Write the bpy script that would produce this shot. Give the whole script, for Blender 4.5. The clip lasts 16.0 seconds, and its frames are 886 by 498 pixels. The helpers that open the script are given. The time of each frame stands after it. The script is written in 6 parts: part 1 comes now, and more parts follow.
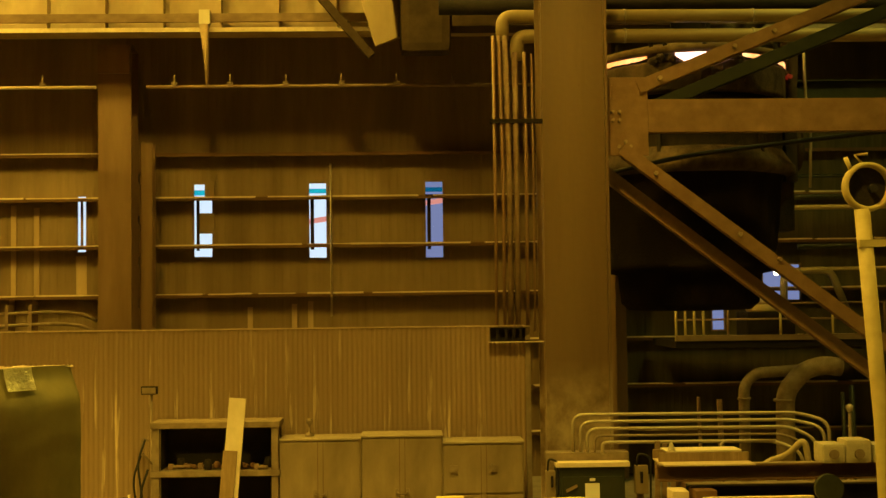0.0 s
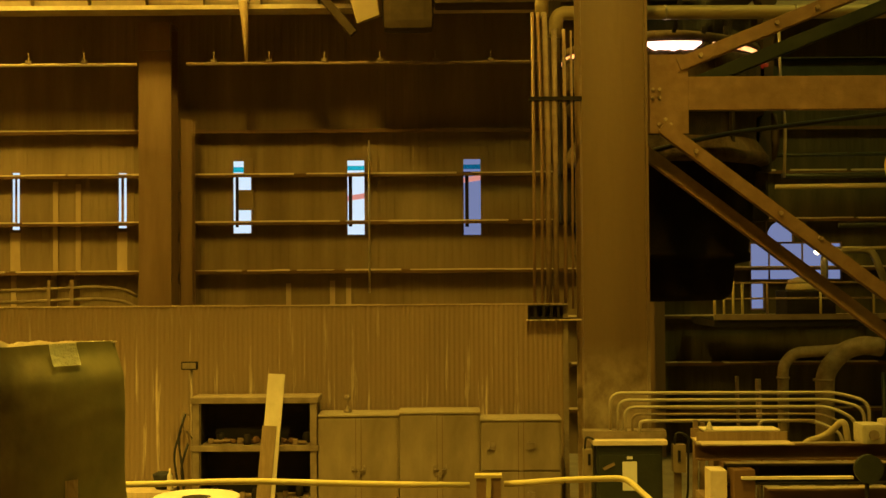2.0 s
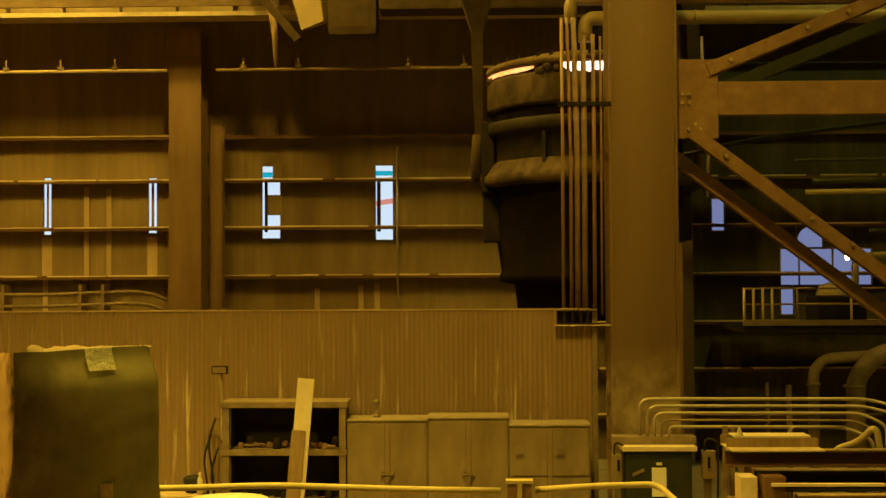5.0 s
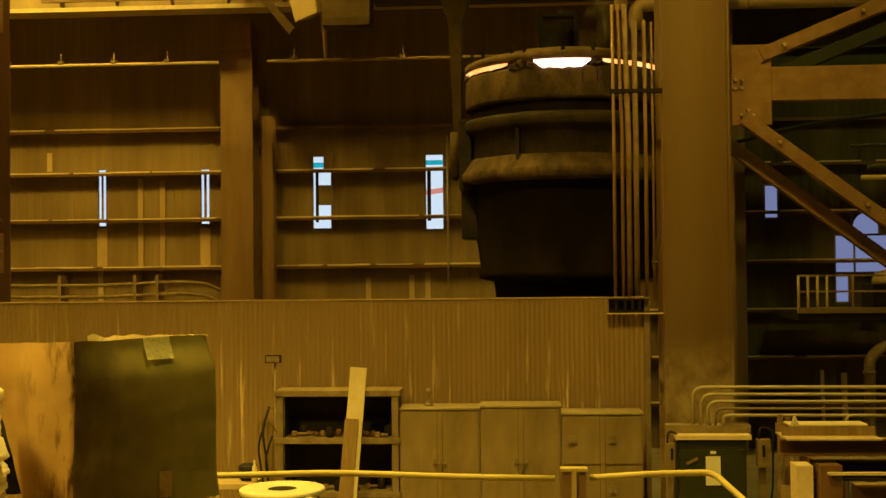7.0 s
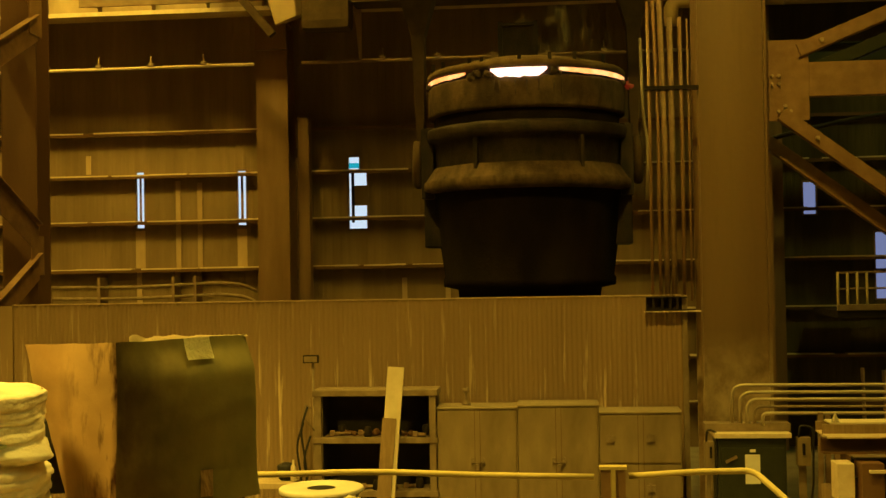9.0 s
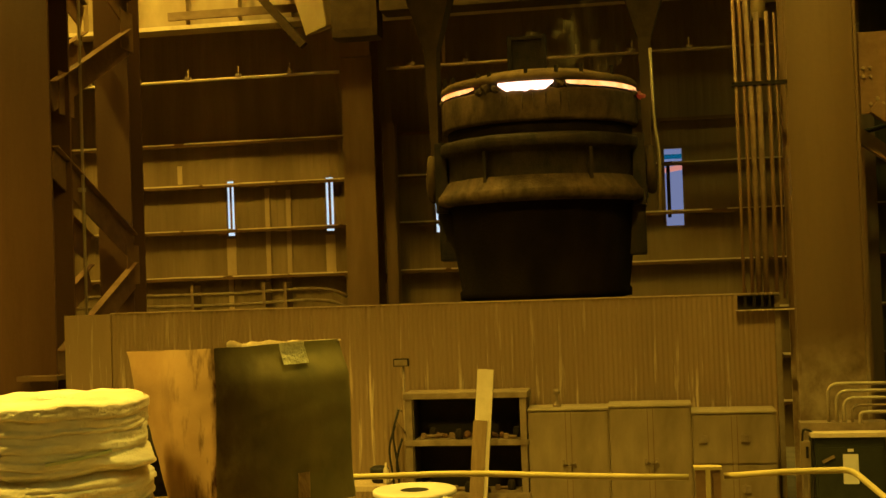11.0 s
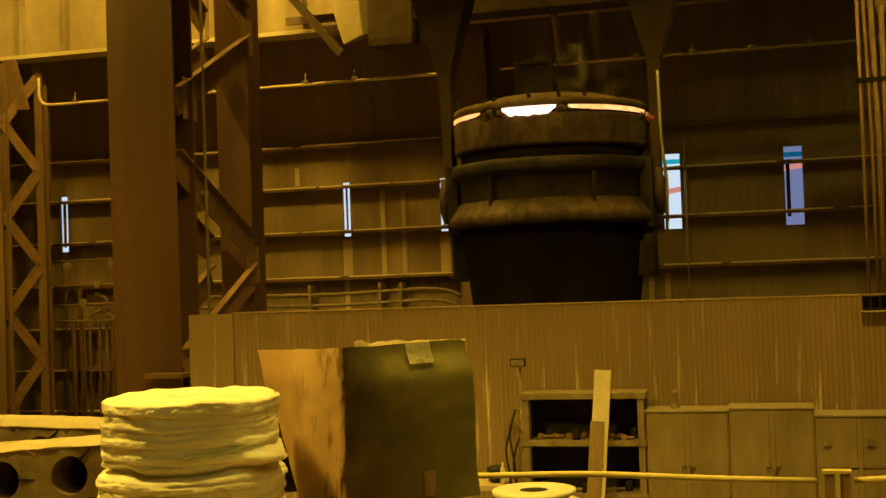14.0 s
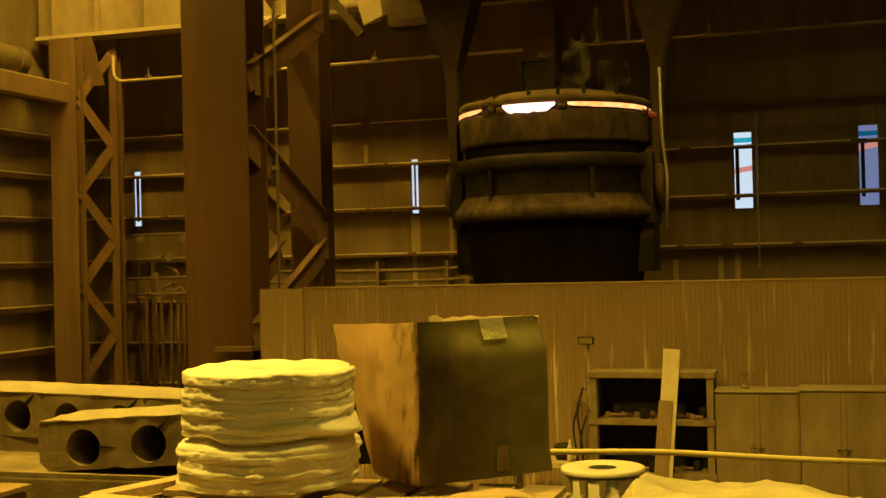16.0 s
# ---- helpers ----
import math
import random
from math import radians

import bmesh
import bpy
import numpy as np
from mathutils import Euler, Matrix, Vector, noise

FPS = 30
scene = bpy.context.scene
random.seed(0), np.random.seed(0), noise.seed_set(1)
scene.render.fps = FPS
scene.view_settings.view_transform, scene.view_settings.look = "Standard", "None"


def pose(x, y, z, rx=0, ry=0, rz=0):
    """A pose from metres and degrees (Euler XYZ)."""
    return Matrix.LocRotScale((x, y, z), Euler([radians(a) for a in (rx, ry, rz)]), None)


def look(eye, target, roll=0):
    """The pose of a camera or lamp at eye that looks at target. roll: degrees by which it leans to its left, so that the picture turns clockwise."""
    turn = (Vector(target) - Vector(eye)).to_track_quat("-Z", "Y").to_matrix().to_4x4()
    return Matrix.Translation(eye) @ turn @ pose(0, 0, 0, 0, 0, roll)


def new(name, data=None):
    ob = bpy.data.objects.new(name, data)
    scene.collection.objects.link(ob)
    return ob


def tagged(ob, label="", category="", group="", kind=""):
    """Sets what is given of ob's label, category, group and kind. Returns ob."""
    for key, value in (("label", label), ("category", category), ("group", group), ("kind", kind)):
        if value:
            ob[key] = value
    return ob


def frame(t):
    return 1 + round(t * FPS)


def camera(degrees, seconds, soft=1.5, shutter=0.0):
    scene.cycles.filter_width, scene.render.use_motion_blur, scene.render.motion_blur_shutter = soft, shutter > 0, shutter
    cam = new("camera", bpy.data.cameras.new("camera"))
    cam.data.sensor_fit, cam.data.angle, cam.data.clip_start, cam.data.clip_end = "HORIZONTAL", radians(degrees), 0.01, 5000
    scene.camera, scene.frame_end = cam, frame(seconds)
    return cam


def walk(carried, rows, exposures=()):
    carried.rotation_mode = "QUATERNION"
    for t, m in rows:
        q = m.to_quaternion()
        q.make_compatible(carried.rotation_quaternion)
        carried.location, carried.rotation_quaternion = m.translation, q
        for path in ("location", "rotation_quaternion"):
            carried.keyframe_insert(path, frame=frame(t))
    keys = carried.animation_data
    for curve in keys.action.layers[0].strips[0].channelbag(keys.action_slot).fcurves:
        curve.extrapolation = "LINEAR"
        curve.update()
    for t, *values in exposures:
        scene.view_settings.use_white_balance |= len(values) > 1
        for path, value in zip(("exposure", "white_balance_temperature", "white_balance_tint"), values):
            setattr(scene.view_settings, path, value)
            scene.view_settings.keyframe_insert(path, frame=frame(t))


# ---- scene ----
cam = camera(39.9, 16.0)
PATH = [
    (0, (-0.437, -0.199, 3.463), (-0.379, 1.798, 3.549), -0.7),
    (0.5, (-0.435, -0.215, 3.467), (-0.393, 1.783, 3.537), -0.7),
    (1, (-0.441, -0.219, 3.468), (-0.421, 1.78, 3.536), -0.6),
    (1.5, (-0.445, -0.214, 3.467), (-0.436, 1.785, 3.527), -0.6),
    (2, (-0.45, -0.212, 3.469), (-0.453, 1.788, 3.518), -0.4),
    (2.5, (-0.452, -0.198, 3.467), (-0.465, 1.802, 3.515), -0.5),
    (3, (-0.458, -0.215, 3.471), (-0.485, 1.784, 3.527), -0.6),
    (3.5, (-0.467, -0.225, 3.474), (-0.5, 1.773, 3.538), -0.4),
    (4, (-0.464, -0.225, 3.474), (-0.497, 1.774, 3.538), -0.3),
    (6.5, (-0.484, -0.244, 3.472), (-0.589, 1.753, 3.513), -0.5),
    (7, (-0.486, -0.241, 3.47), (-0.615, 1.755, 3.51), -0.6),
    (7.5, (-0.491, -0.244, 3.474), (-0.639, 1.75, 3.518), -0.8),
    (8, (-0.485, -0.256, 3.474), (-0.648, 1.737, 3.519), -0.9),
    (8.5, (-0.488, -0.249, 3.472), (-0.655, 1.743, 3.516), -1.0),
    (9, (-0.493, -0.253, 3.468), (-0.68, 1.738, 3.508), -1.0),
    (9.5, (-0.493, -0.254, 3.472), (-0.715, 1.733, 3.512), -1.2),
    (10, (-0.497, -0.267, 3.471), (-0.758, 1.715, 3.519), -1.7),
    (12.5, (-0.515, -0.309, 3.469), (-0.912, 1.65, 3.512), -1.7),
    (13, (-0.524, -0.303, 3.472), (-0.944, 1.652, 3.521), -1.8),
    (13.5, (-0.53, -0.334, 3.477), (-0.989, 1.611, 3.531), -1.9),
    (14, (-0.55, -0.351, 3.475), (-1.055, 1.584, 3.529), -2.0),
    (14.5, (-0.564, -0.385, 3.475), (-1.106, 1.539, 3.524), -2.0),
    (15, (-0.569, -0.38, 3.474), (-1.143, 1.535, 3.517), -1.9),
    (15.5, (-0.567, -0.378, 3.469), (-1.161, 1.532, 3.498), -1.7),
    (16, (-0.582, -0.393, 3.471), (-1.191, 1.512, 3.491), -1.4),
]
walk(cam, [(t, look(eye, target, roll)) for t, eye, target, roll in PATH], [(0.0, 0.08), (4.0, -0.02), (8.0, -0.09), (12.0, -0.10), (16.0, -0.13)])

# ---- light and world ----
world = bpy.data.worlds.new("world")
scene.world = world
world.use_nodes = True
_bg = world.node_tree.nodes["Background"]
_sky = world.node_tree.nodes.new("ShaderNodeTexSky")
_sky.sky_type, _sky.sun_disc = "NISHITA", False
_sky.sun_elevation, _sky.sun_rotation = radians(35), radians(160)
world.node_tree.links.new(_sky.outputs[0], _bg.inputs[0])
_bg.inputs[1].default_value = 0.06
scene.view_settings.exposure = 0.0
SODIUM = (1.0, 0.65, 0.07)
# high-bay lamps out of view under the roof: x, y, z, watts, cone in degrees, and a greener colour for the fill added at
# right
HIGH_BAYS = [(-13.2, 17.4, 13.9, 1650, 150), (-9.8, 17.0, 14.0, 2000, 150), (-6.7, 16.4, 14.25, 2200, 150), (-3.4, 14.8, 14.25, 1700, 150),
             (-12.8, 10.5, 12.0, 1900, 130), (-5.6, 3.7, 9.2, 3600, 124), (-0.6, 5.6, 13.6, 4500, 124), (3.0, -1.5, 11.5, 620, 135, (0.86, 0.72, 0.13)),
             (7.4, 13.0, 13.6, 1150, 140, (0.80, 0.74, 0.12))]


# ---- materials ----
def _mix(nt, fac, a, b):
    m = nt.nodes.new("ShaderNodeMix")
    m.data_type = "RGBA"
    for sock, v in ((m.inputs[0], fac), (m.inputs[6], a), (m.inputs[7], b)):
        if hasattr(v, "is_output"):
            nt.links.new(v, sock)
        else:
            sock.default_value = v if isinstance(v, float) else (*v, 1.0)
    return m.outputs[2]


def _noise(nt, coord, scale, stretch=(1, 1, 1), detail=5.0, low=0.35, high=0.7):
    mp = nt.nodes.new("ShaderNodeMapping")
    mp.inputs["Scale"].default_value = stretch
    nt.links.new(coord, mp.inputs[0])
    n = nt.nodes.new("ShaderNodeTexNoise")
    n.inputs["Scale"].default_value, n.inputs["Detail"].default_value = scale, detail
    n.inputs["Roughness"].default_value = 0.6
    nt.links.new(mp.outputs[0], n.inputs["Vector"])
    r = nt.nodes.new("ShaderNodeMapRange")
    r.inputs[1].default_value, r.inputs[2].default_value = low, high
    nt.links.new(n.outputs["Fac"], r.inputs[0])
    return r.outputs[0]


def material(name, base, worn, stain, rough=0.7, metal=0.0, grain=6.0, streak=(1, 1, 1), bump=0.25, stain_scale=0.7, stain_amount=0.6, vary=0.0, spec=0.25, wear=(0.35, 0.7), splash=None):
    """A surface of a base colour, wear at a fine scale and stains at a large one, with relief."""
    m = bpy.data.materials.new(name)
    m.use_nodes = True
    nt = m.node_tree
    bsdf = nt.nodes["Principled BSDF"]
    co = nt.nodes.new("ShaderNodeTexCoord").outputs["Object"]
    fine = _noise(nt, co, grain, streak, 5.0, *wear)
    large = _noise(nt, co, stain_scale, streak, 4.0, 0.4, 0.75)
    grit = _noise(nt, co, grain * 9, (1, 1, 1), 3.0, 0.2, 0.8)
    col = _mix(nt, fine, base, worn)
    amount = nt.nodes.new("ShaderNodeMath")
    amount.operation = "MULTIPLY"
    nt.links.new(large, amount.inputs[0])
    amount.inputs[1].default_value = stain_amount
    col = _mix(nt, amount.outputs[0], col, stain)
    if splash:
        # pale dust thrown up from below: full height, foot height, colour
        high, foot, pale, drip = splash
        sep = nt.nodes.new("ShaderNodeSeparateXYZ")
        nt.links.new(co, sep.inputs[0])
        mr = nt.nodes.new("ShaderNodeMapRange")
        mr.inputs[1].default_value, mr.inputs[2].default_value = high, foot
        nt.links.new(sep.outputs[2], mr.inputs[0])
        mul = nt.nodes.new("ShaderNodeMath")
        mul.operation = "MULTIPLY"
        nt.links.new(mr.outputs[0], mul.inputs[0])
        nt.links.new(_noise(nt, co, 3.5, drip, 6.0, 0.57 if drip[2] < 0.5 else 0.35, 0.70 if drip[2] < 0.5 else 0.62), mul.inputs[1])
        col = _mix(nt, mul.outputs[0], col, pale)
    if vary:
        info = nt.nodes.new("ShaderNodeObjectInfo")
        hs = nt.nodes.new("ShaderNodeHueSaturation")
        mr = nt.nodes.new("ShaderNodeMapRange")
        mr.inputs[3].default_value, mr.inputs[4].default_value = 1 - vary, 1 + vary
        nt.links.new(info.outputs["Random"], mr.inputs[0])
        nt.links.new(mr.outputs[0], hs.inputs["Value"])
        nt.links.new(col, hs.inputs["Color"])
        col = hs.outputs[0]
    nt.links.new(col, bsdf.inputs["Base Color"])
    rr = nt.nodes.new("ShaderNodeMapRange")
    rr.inputs[3].default_value, rr.inputs[4].default_value = max(0.05, rough - 0.15), min(1.0, rough + 0.15)
    nt.links.new(grit, rr.inputs[0])
    nt.links.new(rr.outputs[0], bsdf.inputs["Roughness"])
    bsdf.inputs["Metallic"].default_value = metal
    bsdf.inputs["Specular IOR Level"].default_value = spec
    if bump:
        add = nt.nodes.new("ShaderNodeMath")
        nt.links.new(fine, add.inputs[0])
        nt.links.new(grit, add.inputs[1])
        b = nt.nodes.new("ShaderNodeBump")
        b.inputs["Strength"].default_value, b.inputs["Distance"].default_value = bump, 0.01
        nt.links.new(add.outputs[0], b.inputs["Height"])
        nt.links.new(b.outputs[0], bsdf.inputs["Normal"])
    return m


def glow(name, colour, strength, hot=None, scale=3.0):
    m = bpy.data.materials.new(name)
    m.use_nodes = True
    nt = m.node_tree
    bsdf = nt.nodes["Principled BSDF"]
    bsdf.inputs["Base Color"].default_value = (0.1, 0.06, 0.04, 1)
    bsdf.inputs["Emission Strength"].default_value = strength
    if hot:
        co = nt.nodes.new("ShaderNodeTexCoord").outputs["Object"]
        nt.links.new(_mix(nt, _noise(nt, co, scale), colour, hot), bsdf.inputs["Emission Color"])
    else:
        bsdf.inputs["Emission Color"].default_value = (*colour, 1)
    return m


SIDING = material("dusty_siding", (0.29, 0.195, 0.10), (0.335, 0.235, 0.128), (0.225, 0.152, 0.080), 0.75, 0, 2.6, (2.2, 2.2, 0.4), 0.10, 0.5, 0.6, wear=(0.50, 0.88), splash=(3.4, 1.9, (0.72, 0.57, 0.36), (3.6, 1, 0.22)))
FAR_SIDING = material("brown_siding", (0.225, 0.158, 0.08), (0.30, 0.215, 0.115), (0.125, 0.083, 0.040), 0.8, 0, 2.2, (1.4, 1.4, 0.2), 0.15, 0.5, 0.85, wear=(0.42, 0.85))
GIRT = material("girt_steel", (0.20, 0.13, 0.075), (0.30, 0.21, 0.12), (0.10, 0.06, 0.035), 0.75, 0, 7.0, (0.5, 1, 1), 0.2)
DUST = material("settled_dust", (0.66, 0.53, 0.34), (0.76, 0.64, 0.44), (0.42, 0.31, 0.18), 0.95, 0, 14.0, (1, 1, 1), 0.4)
COLUMN = material("rusty_column_paint", (0.21, 0.125, 0.058), (0.28, 0.175, 0.088), (0.10, 0.048, 0.022), 0.5, 0.0, 2.5, (1.5, 1.5, 0.2), 0.15, 0.45, 0.75, spec=0.4)
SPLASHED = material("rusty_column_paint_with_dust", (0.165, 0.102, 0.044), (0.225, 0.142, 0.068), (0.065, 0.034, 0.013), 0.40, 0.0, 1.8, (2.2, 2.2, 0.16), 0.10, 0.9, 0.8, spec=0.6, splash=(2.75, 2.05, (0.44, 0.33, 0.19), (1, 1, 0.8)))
PALE_BUFF = material("pale_buff", (0.42, 0.30, 0.165), (0.52, 0.39, 0.23), (0.24, 0.16, 0.085), 0.85, 0, 3.0, (1, 1, 0.4), 0.2)
BRACE = material("brown_brace_paint", (0.20, 0.115, 0.055), (0.28, 0.17, 0.085), (0.11, 0.06, 0.03), 0.55, 0.1, 5.0, (1, 1, 1), 0.2)
GIRDER = material("pale_girder_paint", (0.39, 0.30, 0.175), (0.50, 0.39, 0.24), (0.28, 0.19, 0.10), 0.75, 0, 3.0, (1, 1, 0.5), 0.15, 0.8, 0.8)
DARK_STEEL = material("sooty_steel", (0.013, 0.009, 0.006), (0.026, 0.018, 0.011), (0.008, 0.006, 0.004), 0.9, 0.0, 5.0, (1, 1, 1), 0.3)
# steel lightened to brown so its colour carries the haze around the crane
CRANE_STEEL = material("hazed_crane_steel", (0.060, 0.038, 0.018), (0.095, 0.062, 0.030), (0.030, 0.019, 0.009), 0.9, 0.0, 4.0, (1, 1, 1), 0.3)
LADLE = material("scaled_ladle_shell", (0.012, 0.008, 0.005), (0.048, 0.032, 0.017), (0.006, 0.004, 0.003), 0.62, 0.1, 4.5, (1, 1, 0.6), 0.6, 1.2, 0.8)
LADLE_DUST = material("dusty_ladle_ledge", (0.058, 0.036, 0.018), (0.15, 0.10, 0.052), (0.013, 0.008, 0.005), 0.8, 0, 6.0, (1, 1, 0.7), 0.8, 2.2, 0.9)
LID_DUST = material("dusty_lid_plate", (0.13, 0.083, 0.040), (0.23, 0.16, 0.085), (0.05, 0.032, 0.016), 0.9, 0, 6.0, (1, 1, 1), 0.7, 2.0, 0.8)
# dark shell colour that also holds the shade below the ladle's upper rings
LADLE_LOW = material("shaded_ladle_shell", (0.007, 0.0048, 0.003), (0.016, 0.0105, 0.006), (0.004, 0.003, 0.002), 0.95, 0, 3.0, (1, 1, 0.5), 0.5, spec=0.05)
RED_COLUMN = material("red_brown_column_paint", (0.12, 0.060, 0.024), (0.185, 0.100, 0.045), (0.06, 0.028, 0.012), 0.55, 0, 2.0, (1.5, 1.5, 0.2), 0.15, 0.5, 0.75, spec=0.3)
SLAG = material("slag_crust", (0.05, 0.035, 0.025), (0.13, 0.09, 0.055), (0.02, 0.015, 0.01), 0.95, 0, 12.0, (1, 1, 1), 0.9)
LOCKER = material("grey_green_locker_paint", (0.25, 0.183, 0.098), (0.31, 0.235, 0.13), (0.14, 0.096, 0.048), 0.5, 0.1, 3.0, (1.5, 1.5, 0.5), 0.10, 1.8, 0.8)
LOCKER_EDGE = material("locker_edge_wear", (0.32, 0.25, 0.155), (0.42, 0.34, 0.22), (0.2, 0.15, 0.085), 0.55, 0.2, 10.0)
SHELF = material("brown_shelf_steel", (0.21, 0.15, 0.085), (0.33, 0.25, 0.15), (0.10, 0.066, 0.036), 0.7, 0.1, 7.0)
# near-black colour standing in for shade in the shelf, holes and cracks
RECESS_SHADE = material("painted_recess_shade", (0.020, 0.016, 0.012), (0.03, 0.024, 0.016), (0.012, 0.01, 0.008), 0.9, 0, 6.0)
WEATHERED = material("weathered_board", (0.25, 0.165, 0.08), (0.33, 0.23, 0.12), (0.14, 0.085, 0.04), 0.85, 0, 5.0, (6, 6, 0.35), 0.3)
WOOD = material("raw_plank", (0.50, 0.38, 0.22), (0.62, 0.49, 0.31), (0.36, 0.25, 0.13), 0.8, 0, 5.0, (6, 6, 0.35), 0.3)
PALLET = material("pallet_wood", (0.40, 0.29, 0.155), (0.52, 0.40, 0.24), (0.20, 0.13, 0.065), 0.85, 0, 5.0, (0.5, 6, 6), 0.35, vary=0.15)
CARD = material("stained_cardboard", (0.44, 0.285, 0.135), (0.49, 0.33, 0.16), (0.27, 0.155, 0.066), 0.85, 0, 3.0, (1, 1, 0.9), 0.10, 2.0, 0.7)
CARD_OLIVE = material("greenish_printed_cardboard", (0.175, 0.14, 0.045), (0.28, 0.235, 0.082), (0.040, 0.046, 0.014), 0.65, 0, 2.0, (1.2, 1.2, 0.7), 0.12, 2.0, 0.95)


def corner_stain_shade(mat, colour, reach, low, high, stretch, scale):
    """Darkens towards the box's front corner: drips on the brown side, painted shade on the olive."""
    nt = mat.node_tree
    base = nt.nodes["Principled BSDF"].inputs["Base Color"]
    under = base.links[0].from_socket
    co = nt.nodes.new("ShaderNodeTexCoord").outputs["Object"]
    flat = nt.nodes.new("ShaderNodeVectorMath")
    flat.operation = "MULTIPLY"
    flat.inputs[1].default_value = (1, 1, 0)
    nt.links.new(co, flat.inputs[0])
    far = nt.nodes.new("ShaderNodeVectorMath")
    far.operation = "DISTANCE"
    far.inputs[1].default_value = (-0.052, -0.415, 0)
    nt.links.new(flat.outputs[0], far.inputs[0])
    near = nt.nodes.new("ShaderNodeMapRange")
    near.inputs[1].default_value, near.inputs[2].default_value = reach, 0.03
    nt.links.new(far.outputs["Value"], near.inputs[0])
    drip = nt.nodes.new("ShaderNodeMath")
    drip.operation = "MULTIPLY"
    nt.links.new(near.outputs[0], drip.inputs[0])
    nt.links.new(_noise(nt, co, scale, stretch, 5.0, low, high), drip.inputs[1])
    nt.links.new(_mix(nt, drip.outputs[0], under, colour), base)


corner_stain_shade(CARD, (0.060, 0.022, 0.008), 0.40, 0.46, 0.58, (2.2, 2.2, 0.7), 4.0)
# olive side: shade near the corner mixed into the colour
corner_stain_shade(CARD_OLIVE, (0.040, 0.022, 0.008), 0.50, 0.22, 0.55, (1.0, 1.0, 0.6), 3.0)
# weak emission that imitates the molten gap's reflection on the hook
RED_REFLECTION = glow("painted_red_reflection", (1.0, 0.05, 0.015), 0.12)
TAPE = material("clear_packing_tape", (0.62, 0.58, 0.38), (0.80, 0.78, 0.56), (0.42, 0.38, 0.20), 0.18, 0, 9.0, (1, 1, 1), 0.7)
FIBRE = material("ceramic_fibre_blanket", (0.74, 0.69, 0.56), (0.84, 0.80, 0.68), (0.40, 0.31, 0.19), 0.95, 0, 9.0, (1, 1, 2.0), 0.38, 2.4, 0.8)
GREEN_PRINT = material("faded_green_print", (0.30, 0.42, 0.24), (0.46, 0.52, 0.34), (0.60, 0.55, 0.38), 0.9, 0, 9.0)
REFRACTORY = material("refractory_block", (0.17, 0.125, 0.062), (0.27, 0.205, 0.11), (0.075, 0.048, 0.022), 0.95, 0, 7.0, (1, 1, 1), 0.25, 2.2, 0.8, vary=0.08)
REFR_TOP = material("pale_refractory_slab", (0.62, 0.52, 0.34), (0.70, 0.60, 0.42), (0.44, 0.34, 0.20), 0.95, 0, 7.0, (1, 1, 1), 0.4)
YELLOW = material("safety_yellow_paint", (0.46, 0.37, 0.13), (0.58, 0.48, 0.20), (0.28, 0.18, 0.06), 0.5, 0.0, 6.0, (1, 1, 1), 0.15)
PIPE = material("galvanised_conduit", (0.42, 0.35, 0.23), (0.52, 0.44, 0.30), (0.24, 0.18, 0.10), 0.45, 0.4, 6.0, (1, 1, 0.3), 0.1)
LAGGING = material("lagged_pipe_jacket", (0.35, 0.27, 0.13), (0.45, 0.36, 0.19), (0.22, 0.15, 0.07), 0.6, 0.2, 4.0, (0.4, 1, 1), 0.2)
GREEN = material("dark_green_enamel_and_shade", (0.030, 0.034, 0.018), (0.045, 0.048, 0.026), (0.02, 0.02, 0.012), 0.4, 0.1, 5.0)
PAPER = material("white_paper_label", (0.74, 0.70, 0.58), (0.80, 0.76, 0.64), (0.56, 0.50, 0.36), 0.8, 0, 8.0, bump=0.0)
WHITE = material("off_white_paint", (0.66, 0.60, 0.46), (0.74, 0.68, 0.54), (0.42, 0.35, 0.22), 0.55, 0, 5.0)
SHEET = material("crumpled_yellow_sheet", (0.42, 0.36, 0.22), (0.56, 0.49, 0.32), (0.24, 0.18, 0.09), 0.36, 0, 5.0, (1, 1, 1), 0.4)
CONCRETE = material("dusty_concrete", (0.25, 0.215, 0.16), (0.33, 0.285, 0.21), (0.15, 0.12, 0.08), 0.9, 0, 2.0, (1, 1, 1), 0.3)
DECK = material("deck_plate", (0.14, 0.11, 0.08), (0.22, 0.17, 0.12), (0.08, 0.06, 0.04), 0.7, 0.3, 5.0)
# same sheet as FAR_SIDING, darkened to put the right bay's shade into colour
SHADED_SIDING = material("shaded_siding", (0.078, 0.066, 0.030), (0.13, 0.11, 0.05), (0.035, 0.028, 0.013), 0.9, 0, 2.2, (1.4, 1.4, 0.2), 0.15, 0.5, 0.8, spec=0.1)
ROOF = material("roof_sheet", (0.34, 0.29, 0.21), (0.40, 0.34, 0.25), (0.16, 0.13, 0.09), 0.85, 0, 3.0)
BOLT = material("bolt_steel", (0.34, 0.25, 0.14), (0.44, 0.33, 0.20), (0.2, 0.13, 0.07), 0.4, 0.6, 20.0)
TEAL = bpy.data.materials.new("teal_translucent_strip")
TEAL.use_nodes = True
_g = TEAL.node_tree.nodes["Principled BSDF"]
_g.inputs["Base Color"].default_value = (0.02, 0.45, 0.50, 1)
_g.inputs["Transmission Weight"].default_value, _g.inputs["Roughness"].default_value, _g.inputs["IOR"].default_value = 1.0, 0.15, 1.05
RUBBER = material("black_cable", (0.02, 0.018, 0.015), (0.03, 0.026, 0.02), (0.012, 0.01, 0.008), 0.6, 0, 10.0)
MOLTEN = glow("molten_steel", (1.0, 0.30, 0.05), 1.9, (1.0, 0.58, 0.24), 4.0)
